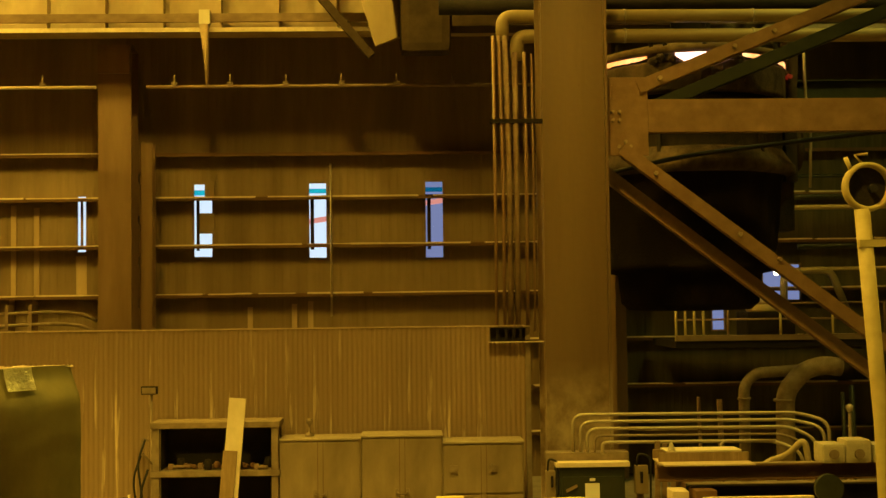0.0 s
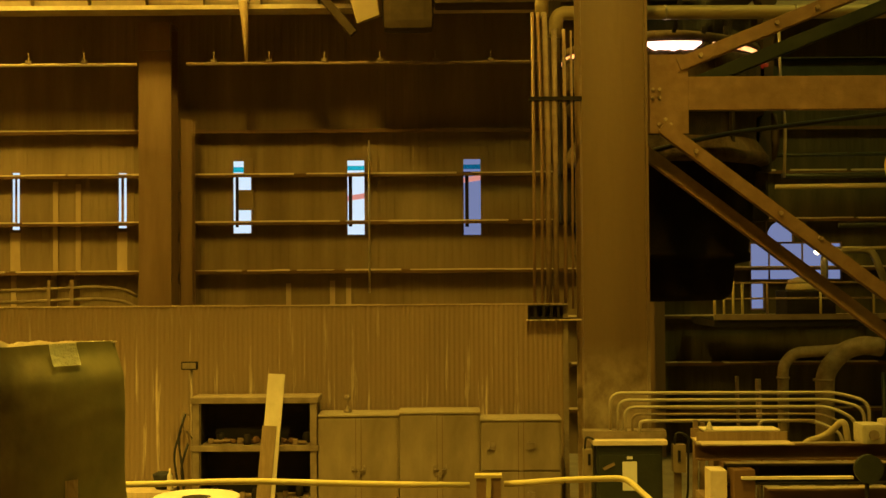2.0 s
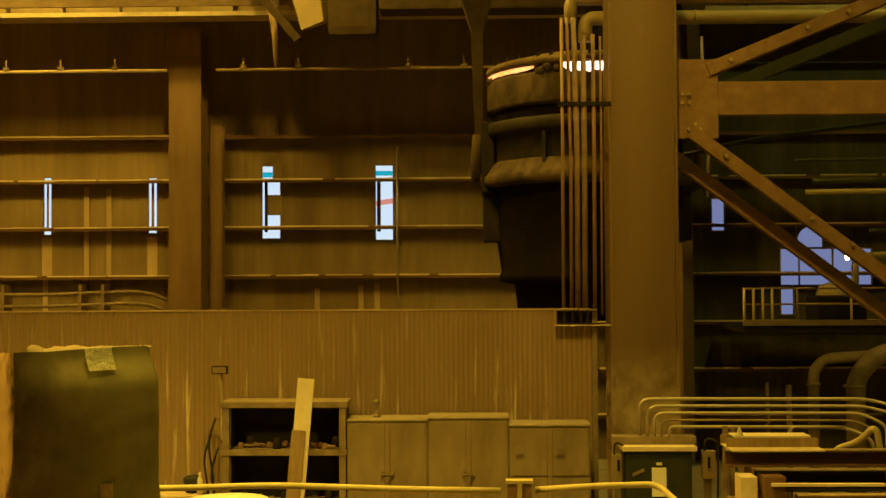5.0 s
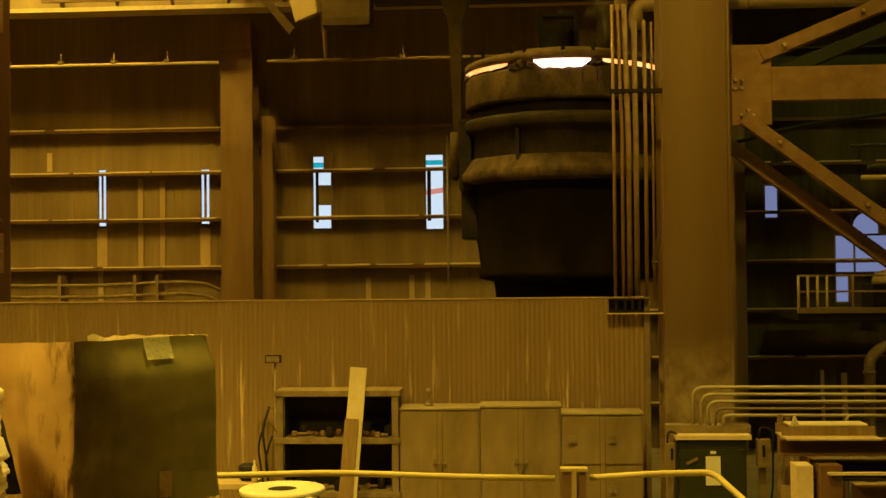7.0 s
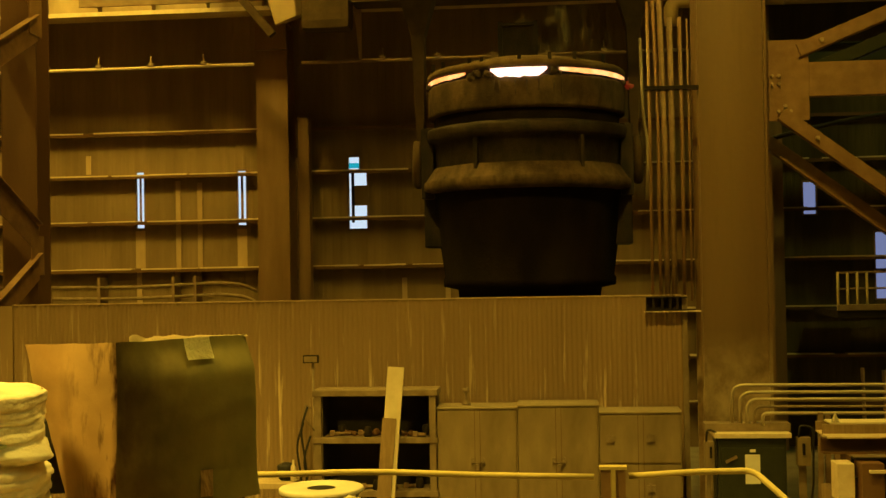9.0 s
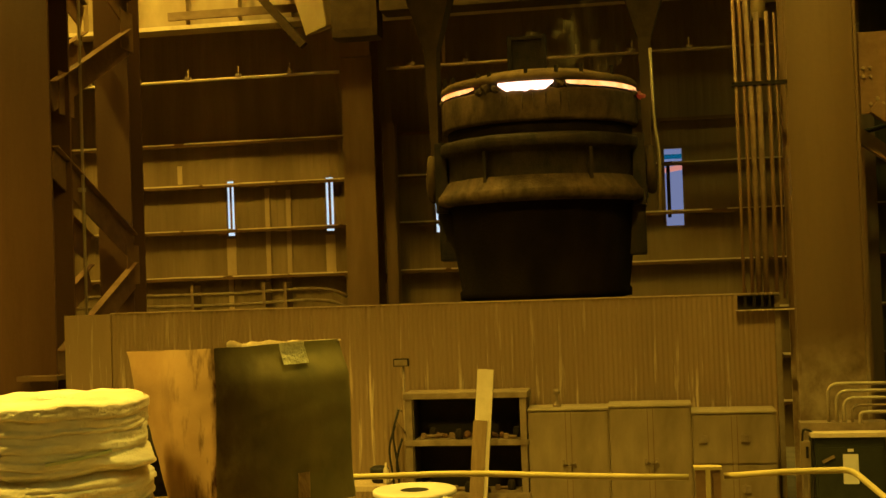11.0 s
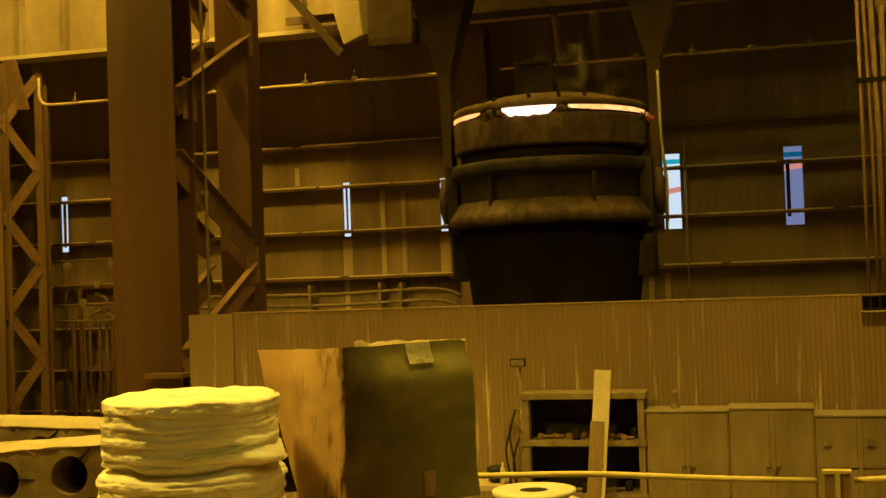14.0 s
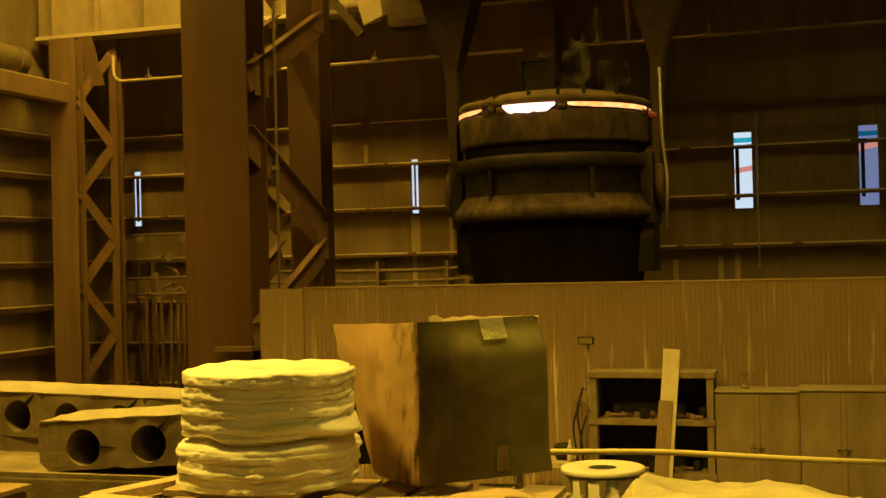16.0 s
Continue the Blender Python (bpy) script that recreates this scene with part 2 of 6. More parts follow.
MOLTEN_HOT = glow("white_hot_steel", (1.0, 0.50, 0.34), 4.0, (1.0, 0.74, 0.62), 6.0)
LAMP_GLOW = glow("sodium_lamp", SODIUM, 30.0)
BULB = glow("small_work_lamp", (1.0, 0.75, 0.35), 12.0)
GLASS = bpy.data.materials.new("dusty_window_glass")
GLASS.use_nodes = True
_g = GLASS.node_tree.nodes["Principled BSDF"]
_g.inputs["Base Color"].default_value = (0.85, 0.92, 0.95, 1)
_g.inputs["Transmission Weight"].default_value, _g.inputs["Roughness"].default_value, _g.inputs["IOR"].default_value = 1.0, 0.03, 1.02


# ---- mesh helpers ----
def box(bm, x0, y0, z0, x1, y1, z1, bevel=0.0):
    r = bmesh.ops.create_cube(bm, size=1.0)
    m = Matrix.Translation(((x0 + x1) / 2, (y0 + y1) / 2, (z0 + z1) / 2)) @ Matrix.Diagonal((abs(x1 - x0), abs(y1 - y0), abs(z1 - z0), 1))
    bmesh.ops.transform(bm, matrix=m, verts=r["verts"])
    if bevel:
        edges = list({e for v in r["verts"] for e in v.link_edges})
        bmesh.ops.bevel(bm, geom=edges, offset=bevel, segments=2, affect="EDGES", profile=0.7)


def along(p, q, up=(0, 0, 1)):
    """A frame at p whose y runs to q and whose z is near up."""
    p, q = Vector(p), Vector(q)
    y = (q - p).normalized()
    x = y.cross(Vector(up)).normalized()
    z = x.cross(y)
    return Matrix.Translation(p) @ Matrix((x, y, z)).transposed().to_4x4(), (q - p).length


def bar(bm, p, q, w, h, up=(0, 0, 1), bevel=0.0):
    """A bar from p to q, w across and h in the direction of up."""
    m, n = along(p, q, up)
    s = bmesh.new()
    box(s, -w / 2, 0, -h / 2, w / 2, n, h / 2, bevel)
    add(bm, s, m)


def add(bm, s, m):
    me = bpy.data.meshes.new("scratch")
    s.transform(m)
    s.to_mesh(me)
    s.free()
    bm.from_mesh(me)
    bpy.data.meshes.remove(me)


def hbeam(bm, p, q, depth, width, tf=0.02, tw=0.014, up=(0, 0, 1)):
    """A rolled H section from p to q: web depth along up, flanges width across."""
    m, n = along(p, q, up)
    s = bmesh.new()
    box(s, -width / 2, 0, depth / 2 - tf, width / 2, n, depth / 2)
    box(s, -width / 2, 0, -depth / 2, width / 2, n, -depth / 2 + tf)
    box(s, -tw / 2, 0, -depth / 2 + tf, tw / 2, n, depth / 2 - tf)
    add(bm, s, m)


def channel(bm, p, q, depth, width, t=0.012, up=(0, 0, 1)):
    m, n = along(p, q, up)
    s = bmesh.new()
    box(s, -width / 2, 0, depth / 2 - t, width / 2, n, depth / 2)
    box(s, -width / 2, 0, -depth / 2, width / 2, n, -depth / 2 + t)
    box(s, -width / 2, 0, -depth / 2 + t, -width / 2 + t, n, depth / 2 - t)
    add(bm, s, m)


def rounded(pts, r, n=6):
    """A polyline with its corners rounded to about r."""
    pts = [Vector(p) for p in pts]
    out = [pts[0]]
    for a, b, c in zip(pts, pts[1:], pts[2:]):
        k = min(r, (a - b).length * 0.45, (c - b).length * 0.45)
        s, e = b + (a - b).normalized() * k, b + (c - b).normalized() * k
        for i in range(n + 1):
            t = i / n
            out.append(s.lerp(b, t).lerp(b.lerp(e, t), t))
    return out + [pts[-1]]


def tube(bm, pts, r, seg=10, caps=True):
    pts = [Vector(p) for p in pts]
    rings, ref = [], None
    for i, p in enumerate(pts):
        d = (pts[min(i + 1, len(pts) - 1)] - pts[max(i - 1, 0)]).normalized()
        if ref is None:
            ref = d.orthogonal().normalized()
        ref = (ref - d * ref.dot(d)).normalized()
        side = d.cross(ref)
        rr = r(i / (len(pts) - 1)) if callable(r) else r
        rings.append([bm.verts.new(p + rr * (math.cos(a) * ref + math.sin(a) * side)) for a in (2 * math.pi * k / seg for k in range(seg))])
    for a, b in zip(rings, rings[1:]):
        for k in range(seg):
            bm.faces.new((a[k], a[(k + 1) % seg], b[(k + 1) % seg], b[k])).smooth = True
    if caps:
        bm.faces.new(rings[0][::-1])
        bm.faces.new(rings[-1])


def lathe(bm, profile, seg=48, centre=(0, 0, 0), wobble=None, close=True):
    """Turns (radius, height) pairs about the upright through centre."""
    rings = []
    for n, (r, z) in enumerate(profile):
        ring = []
        for k in range(seg):
            a = 2 * math.pi * k / seg
            d = wobble(a, n, r, z) if wobble else (0.0, 0.0)
            ring.append(bm.verts.new((centre[0] + (r + d[0]) * math.cos(a), centre[1] + (r + d[0]) * math.sin(a), centre[2] + z + d[1])))
        rings.append(ring)
    for a, b in zip(rings, rings[1:]):
        for k in range(seg):
            bm.faces.new((a[k], a[(k + 1) % seg], b[(k + 1) % seg], b[k])).smooth = True
    if close:
        bm.faces.new(rings[0][::-1])
        bm.faces.new(rings[-1])


def disc(bm, c, axis, r, t, seg=24):
    c, axis = Vector(c), Vector(axis).normalized()
    tube(bm, [c - axis * t / 2, c + axis * t / 2], r, seg)


def link(name, bm, mat, origin=(0, 0, 0)):
    bmesh.ops.recalc_face_normals(bm, faces=bm.faces)
    me = bpy.data.meshes.new(name)
    bm.transform(Matrix.Translation(-Vector(origin)))
    bm.to_mesh(me)
    bm.free()
    for m in mat if isinstance(mat, (list, tuple)) else (mat,):
        me.materials.append(m)
    ob = new(name, me)
    ob.location = origin
    return ob


def root(name, at, label, category, group="", kind=""):
    """The Empty at a thing's base."""
    ob = new(name)
    ob.location = at
    ob.empty_display_size = 0.1
    return tagged(ob, label, category, group, kind)


def base_of(ob):
    p = Vector((0, 0, 0))
    while ob:
        p += ob.location
        ob = ob.parent
    return p


def part(name, bm, mat, parent, label=""):
    """Links a bmesh, built at its place in the world, as one mesh under a thing or a part."""
    ob = link(name, bm, mat, base_of(parent))
    ob.location = (0, 0, 0)
    ob.parent = parent
    return tagged(ob, label)


def solid(name, bm, mat, label, category="", kind="", group=""):
    return tagged(link(name, bm, mat), label, category, group, kind)


def B(*args, **kw):
    bm = bmesh.new()
    box(bm, *args, **kw)
    return bm


# ---- lamps under the roof ----
def high_bay(x, y, z, watts, cone, colour=SODIUM):
    lamp = root("high_bay_lamp", (x, y, z), "high bay sodium lamp with a spun reflector on a rod", "lamp", "high bay lamps")
    bm = bmesh.new()
    lathe(bm, [(0.06, 0.32), (0.10, 0.30), (0.16, 0.12), (0.28, -0.06), (0.30, -0.08), (0.27, -0.06), (0.15, 0.10), (0.09, 0.26)], 20, (x, y, z), close=False)
    part("reflector", bm, WHITE, lamp)
    bm = bmesh.new()
    lathe(bm, [(0.02, 0.10), (0.06, 0.06), (0.07, -0.02), (0.03, -0.07)], 12, (x, y, z))
    part("bulb", bm, LAMP_GLOW, lamp)
    bm = bmesh.new()
    tube(bm, [(x, y, z + 0.3), (x, y, 15.0)], 0.02, 6)
    part("rod", bm, DARK_STEEL, lamp)
    light = bpy.data.lights.new("high_bay_light", "SPOT")
    light.energy, light.color, light.shadow_soft_size = watts, colour, 0.4
    light.spot_size, light.spot_blend = radians(cone), 0.3
    ob = new("high_bay_light", light)
    ob.location = (x, y, z - 0.12)


for lamp_row in HIGH_BAYS:
    high_bay(*lamp_row)

# ---- the hall ----
X0, X1, Y0, Y1, TOP = -17.0, 13.0, -9.0, 24.0, 15.0
GIRTS = (0.9, 1.8, 2.72, 3.66, 4.62, 5.56, 6.43)
solid("floor", B(X0 - 0.4, Y0 - 0.4, -0.3, X1 + 0.4, Y1 + 0.5, 0), CONCRETE, "dusty concrete floor of the melt shop", "floor", "structure")
solid("ceiling", B(X0 - 0.4, Y0 - 0.4, TOP, X1 + 0.4, Y1 + 0.5, TOP + 0.2), ROOF, "dark sheet-metal roof high over the hall", "ceiling", "structure")
solid("wall_south", B(X0, Y0 - 0.3, 0, X1, Y0, TOP), ROOF, "dark sheet wall behind the viewing deck", "wall", "structure")
solid("wall_east", B(X1, Y0, 0, X1 + 0.3, Y1, TOP), ROOF, "dark sheet-metal side wall", "wall", "structure")


def ribbed(bm, a, b, y, z0, z1, pitch=0.16, deep=0.004, thick=0.012, flip=False):
    """Upright ribbed siding from a to b, its inner face near y; flip runs it along y at x."""
    n = max(1, round((b - a) / pitch))
    step, prof = (b - a) / n, []
    for i in range(n):
        s = a + i * step
        prof += [(s, 0), (s + step * 0.58, 0), (s + step * 0.66, deep), (s + step * 0.92, deep)]
    prof.append((b, 0))
    for (u, d), (v, e) in zip(prof, prof[1:]):
        quad = [(u, y + d, z0), (v, y + e, z0), (v, y + e, z1), (u, y + d, z1)]
        if flip:
            quad = [(yy, xx, zz) for xx, yy, zz in quad]
        bm.faces.new([bm.verts.new(q) for q in quad])


# windows in the north wall: x from, x to, z from, z to, kind
WINDOWS = [(-0.07, 0.27, 4.34, 5.85, "plain"), (-2.38, -2.04, 4.36, 5.84, "plain"), (-4.65, -4.29, 4.40, 5.84, "boarded"),
           (-6.935, -6.765, 4.52, 5.62, "slit"), (-9.05, -8.89, 4.50, 5.64, "slit"), (-11.17, -11.01, 4.50, 5.64, "slit"),
           (-13.4, -13.2, 4.48, 5.66, "slit"), (-15.76, -15.57, 4.44, 5.68, "slit"),
           (4.28, 4.52, 4.50, 5.12, "shop"), (5.62, 7.4, 3.42, 4.12, "shop"), (5.95, 6.45, 4.16, 4.56, "arch"), (5.62, 5.86, 2.84, 3.36, "shop")]
solid("wall_corner", B(X0 - 0.3, Y1 - 0.02, 0, X0 + 0.05, Y1 + 0.14, TOP), FAR_SIDING, "brown sheet corner flashing of the hall", "wall", "structure")
wall_n = root("wall_north", (0, Y1, 0), "brown ribbed sheet wall with narrow windows and dusty rails", "wall", "", "structure")
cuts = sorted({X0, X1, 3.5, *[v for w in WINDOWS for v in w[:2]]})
for a, b in zip(cuts, cuts[1:]):
    holes = sorted((w[2], w[3]) for w in WINDOWS if w[0] < (a + b) / 2 < w[1])
    z, bands = 0.0, []
    for lo, hi in holes:
        bands.append((z, lo))
        z = hi
    bands.append((z, TOP))
    bm = bmesh.new()
    for lo, hi in bands:
        ribbed(bm, a, b, Y1, lo, hi)
        box(bm, a, Y1 + 0.012, lo, b, Y1 + 0.05, hi)
    # panels right of x 3.4 take the copy with painted shade
    part("siding_panel", bm, SHADED_SIDING if a > 3.4 else FAR_SIDING, wall_n)
for n, z in enumerate(GIRTS):
    for a, b in ((-16.9, -6.25), (-5.45, 12.9)):
        bm = bmesh.new()
        box(bm, a, Y1 - 0.24, z - 0.065, b, Y1 - 0.228, z)
        box(bm, a, Y1 - 0.228, z - 0.012, b, Y1 - 0.004, z)
        girt = part("girt", bm, RED_COLUMN, wall_n)
        if z > 6 and a > -6:
            continue
        # pale dust on top; on the front lip it paints the lit edge
        bm = bmesh.new()
        u = a
        while u < b:
            v = min(b, u + random.uniform(0.3, 1.2))
            box(bm, u, Y1 - 0.250 + random.uniform(0, 0.006), z - random.uniform(0.006, 0.020), v, Y1 - 0.229, z + random.uniform(0.010, 0.022))
            box(bm, u, Y1 - 0.228, z + 0.002, v, Y1 - 0.006, z + 0.01)
            u = v + random.choice((0, 0, 0, random.uniform(0.03, 0.3)))
        part("dust_layer", bm, DUST, girt)
# sag rods, and pale strips standing for light leaking through the sheet wall
for x, z0, z1 in ((-1.93, 3.2, 6.2), (-10.05, 5.62, 6.0), (-7.72, 3.66, 5.4), (-8.17, 3.66, 5.45), (-7.75, 2.75, 3.6), (-8.2, 2.75, 3.6), (-9.0, 2.75, 3.6), (-3.55, 2.75, 3.4), (-2.68, 2.75, 3.45), (-2.36, 2.75, 3.5)):
    bm = bmesh.new()
    if x == -1.93:
        tube(bm, [(x, Y1 - 0.28, z0), (x, Y1 - 0.28, z1)], 0.022, 8)
        part("downpipe", bm, PIPE, wall_n)
    else:
        # streak of leaked light, made as a pale strip
        box(bm, x - 0.05, Y1 - 0.03, z0, x + 0.05, Y1 - 0.004, z1)
        part("light_streak", bm, PALE_BUFF, wall_n)
# pale streak strips below the slit windows
for x in (-6.85, -8.97, -11.09):
    part("pale_strip", B(x - 0.10, Y1 - 0.018, 3.68, x + 0.10, Y1 - 0.003, 4.44), PALE_BUFF, wall_n)

for n, (a, b, lo, hi, kind) in enumerate(WINDOWS):
    w = root("window_%d" % (n + 1), ((a + b) / 2, Y1, lo), {"plain": "narrow upright window with a teal strip and a dark bar", "boarded": "narrow upright window partly covered by boards", "slit": "slit window with a dark middle bar", "shop": "grimy bluish shop window behind machinery", "arch": "small arched bluish shop window over a dark lintel"}[kind], "window", "", "structure")
    bm = bmesh.new()
    for q in ((a - 0.03, lo - 0.03, a, hi + 0.03), (b, lo - 0.03, b + 0.03, hi + 0.03), (a, lo - 0.03, b, lo), (a, hi, b, hi + 0.03)):
        box(bm, q[0], Y1 - 0.008, q[1], q[2], Y1 + 0.06, q[3])
    part("window_frame", bm, GIRT, w)
    p = part("pane", B(a, Y1 + 0.046, lo, b, Y1 + 0.05, hi), GLASS, w)
    p.visible_shadow = False
    if kind == "plain":
        part("teal_strip", B(a, Y1 + 0.02, hi - 0.20, b, Y1 + 0.04, hi - 0.11), TEAL, w)
        part("teal_strip", B(a, Y1 + 0.02, hi - 0.30, b, Y1 + 0.04, hi - 0.25), DARK_STEEL, w)
        part("mullion", B(a + 0.03, Y1 - 0.06, lo + 0.16, a + 0.10, Y1 - 0.02, hi - 0.28), DARK_STEEL, w)
    elif kind == "boarded":
        part("mullion", B(a + 0.06, Y1 - 0.06, lo + 0.12, a + 0.115, Y1 - 0.02, hi - 0.26), DARK_STEEL, w)
        part("board", B(a + 0.12, Y1 - 0.05, lo + 0.46, b + 0.05, Y1 - 0.015, lo + 0.86), FAR_SIDING, w)
        part("board", B(a + 0.22, Y1 - 0.05, hi - 0.32, b + 0.05, Y1 - 0.015, hi + 0.06), FAR_SIDING, w)
        part("teal_strip", B(a, Y1 + 0.02, hi - 0.22, b, Y1 + 0.04, hi - 0.12), TEAL, w)
    elif kind == "slit":
        part("mullion", B(a + 0.06, Y1 + 0.015, lo + 0.10, b - 0.06, Y1 + 0.035, hi - 0.10), GIRT, w)
    else:
        if b - a > 1:
            for x in (a + 0.36, a + 1.02, a + 1.5):
                part("mullion", B(x - 0.012, Y1 - 0.02, lo, x + 0.012, Y1 + 0.045, hi), GIRT, w)
        if kind == "arch":
            for sx, x0 in ((1, a), (-1, b)):
                bm = bmesh.new()
                pts = [(x0, hi)] + [(x0 + sx * (0.25 - 0.25 * math.cos(q * math.pi / 12)), lo + 0.12 + (hi - lo - 0.12) * math.sin(q * math.pi / 12)) for q in range(7)]
                f = bm.faces.new([bm.verts.new((u, Y1 - 0.012, v)) for u, v in pts])
                r = bmesh.ops.extrude_face_region(bm, geom=[f])
                bmesh.ops.translate(bm, vec=(0, 0.03, 0), verts=[v for v in r["geom"] if isinstance(v, bmesh.types.BMVert)])
                part("spandrel", bm, SHADED_SIDING, w)

# west wall: ribbed sheet, rails and slit windows
wall_w = root("wall_west", (X0, 0, 0), "brown ribbed sheet side wall with dusty rails", "wall", "", "structure")
bm = bmesh.new()
ribbed(bm, Y0, Y1, X0 - 0.06, 0, TOP, 0.16, 0.007, flip=True)
box(bm, X0 - 0.3, Y0, 0, X0 - 0.12, Y1, TOP)
part("siding_panel", bm, FAR_SIDING, wall_w)
for z in GIRTS + (7.4,):
    bm = bmesh.new()
    box(bm, X0 + 0.11, Y0 + 0.1, z - 0.12, X0 + 0.125, Y1 - 0.25, z)
    box(bm, X0 - 0.02, Y0 + 0.1, z - 0.012, X0 + 0.11, Y1 - 0.25, z)
    girt = part("girt", bm, RED_COLUMN, wall_w)
    # dust on the rail, its front strip painting the lit edge
    bm = bmesh.new()
    box(bm, X0 + 0.126, Y0 + 0.2, z - 0.012, X0 + 0.134, Y1 - 0.3, z + 0.012)
    box(bm, X0 - 0.02, Y0 + 0.2, z + 0.002, X0 + 0.126, Y1 - 0.3, z + 0.014)
    part("dust_layer", bm, DUST, girt)

# ---- daylight outside the north wall ----
SKYBOARD = bpy.data.materials.new("bright_yard")
SKYBOARD.use_nodes = True
_nt = SKYBOARD.node_tree
_geo = _nt.nodes.new("ShaderNodeNewGeometry").outputs["Position"]
_sep = _nt.nodes.new("ShaderNodeSeparateXYZ")
_nt.links.new(_geo, _sep.inputs[0])
_rx = _nt.nodes.new("ShaderNodeMapRange")
_rx.inputs[1].default_value, _rx.inputs[2].default_value = -2.2, -1.0
_nt.links.new(_sep.outputs[0], _rx.inputs[0])
_em = _nt.nodes.new("ShaderNodeEmission")
_nt.links.new(_mix(_nt, _rx.outputs[0], (0.78, 0.88, 1.0), (0.20, 0.22, 0.40)), _em.inputs[0])
_em.inputs[1].default_value = 1.0
_nt.links.new(_em.outputs[0], _nt.nodes["Material Output"].inputs[0])
solid("backdrop", B(-26, 28.0, -1, 20, 28.1, 12), SKYBOARD, "bright hazy yard outside the windows", "backdrop", "structure")
STRIPE = glow("sunlit_red_band", (0.85, 0.30, 0.24), 0.9)
bm = bmesh.new()
bar(bm, (-3.6, 27.5, 5.17), (3.0, 27.5, 6.16), 0.12, 0.11)
solid("trim_outside", bm, STRIPE, "red band on the building across the yard", "facade trim", "structure")


# ---- columns, runway and bracing ----
def far_column(x):
    col = root("building_column", (x, 23.2, 0), "rusty brown H-section building column by the far wall", "column", "building columns", "structure")
    bm = bmesh.new()
    hbeam(bm, (x, 23.25, 0), (x, 23.25, 8.35), 0.62, 0.62, 0.03, 0.03, up=(0, 1, 0))
    part("shaft", bm, COLUMN, col)
    bm = bmesh.new()
    hbeam(bm, (x + 0.48, 23.6, 0), (x + 0.48, 23.6, 6.6), 0.3, 0.24, 0.02, 0.02, up=(0, 1, 0))
    for k in range(7):
        z = 1.2 + k * 0.8
        bar(bm, (x + 0.36, 23.42, z), (x + 0.36, 23.42, z + 0.6), 0.03, 0.10, up=(0, 1, 0))
    part("side_leg", bm, COLUMN, col)
    part("cap_plate", B(x - 0.31, 22.9, 8.352, x + 0.31, 23.6, 8.40), COLUMN, col)
    bm = bmesh.new()
    box(bm, x - 0.30, 22.85, 7.85, x + 0.30, 22.93, 8.35)
    part("bracket", bm, COLUMN, col)


far_column(-5.95)
far_column(3.2)

runway = root("runway_girder", (0, 22.2, 8.42), "pale dusty crane runway girder with web stiffeners", "crane girder", "", "structure")
part("girder_web", B(-16.9, 22.185, 8.465, 12.8, 22.215, 9.97), GIRDER, runway)
part("top_flange", B(-16.9, 21.95, 9.972, 12.8, 22.45, 10.02), GIRDER, runway)
part("bottom_flange", B(-16.9, 21.95, 8.42, 12.8, 22.45, 8.463), GIRDER, runway)
x = -16.4
while x < 12.5:
    part("stiffener", B(x - 0.012, 21.96, 8.465, x + 0.012, 22.18, 9.97), GIRDER, runway)
    x += 1.05
bm = bmesh.new()
box(bm, -16.8, 21.93, 8.42, 12.7, 21.95, 8.50)
part("flange_edge", bm, DUST, runway)
bm = bmesh.new()
box(bm, -16.8, 22.15, 10.02, 12.7, 22.25, 10.14)
part("rail", bm, DARK_STEEL, runway)
# brown strip standing in for a shadow band along the web
part("shadow_strip", B(-9.4, 21.93, 8.60, 12.6, 21.99, 8.76, bevel=0.01), GIRT, runway)
bm = bmesh.new()
box(bm, -4.17, 21.80, 8.53, -3.97, 21.925, 8.80, 0.01)
part("hanger_box", bm, WHITE, runway, "pale bracket box on the girder")
bm = bmesh.new()
tube(bm, [(-4.09, 21.86, 8.53), (-4.05, 21.86, 8.05), (-4.03, 21.86, 7.40)], lambda q: 0.085 * (1 - 0.72 * q), 10)
part("hanger_arm", bm, PALE_BUFF, runway, "tapered arm hanging from the girder")
# hangers and the thin bus bar under the runway
bus = root("bus_bar", (0, 21.75, 7.4), "thin pale conductor bar on short hangers", "conductor bar", "", "structure")
for a, b in ((-14.45, -6.0), (-5.1, 2.6)):
    bm = bmesh.new()
    pts = [(a, 21.75, 7.38), (b, 21.75, 7.38)]
    if a < -14:
        pts = rounded([(a - 0.33, 21.75, 7.95), (a - 0.33, 21.75, 7.38), (b, 21.75, 7.38)], 0.3)
    tube(bm, pts, 0.032, 8)
    # left run pale as lit, right run dark as unlit, both by colour
    part("bar", bm, DUST if a < -14 else GIRT, bus)
    x = a + 0.5
    while x < b:
        bm = bmesh.new()
        tube(bm, [(x, 21.75, 7.36), (x, 21.75, 7.60)], 0.014, 6)
        box(bm, x - 0.05, 21.71, 7.40, x + 0.05, 21.79, 7.46)
        part("hanger", bm, SHELF, bus)
        x += 1.0

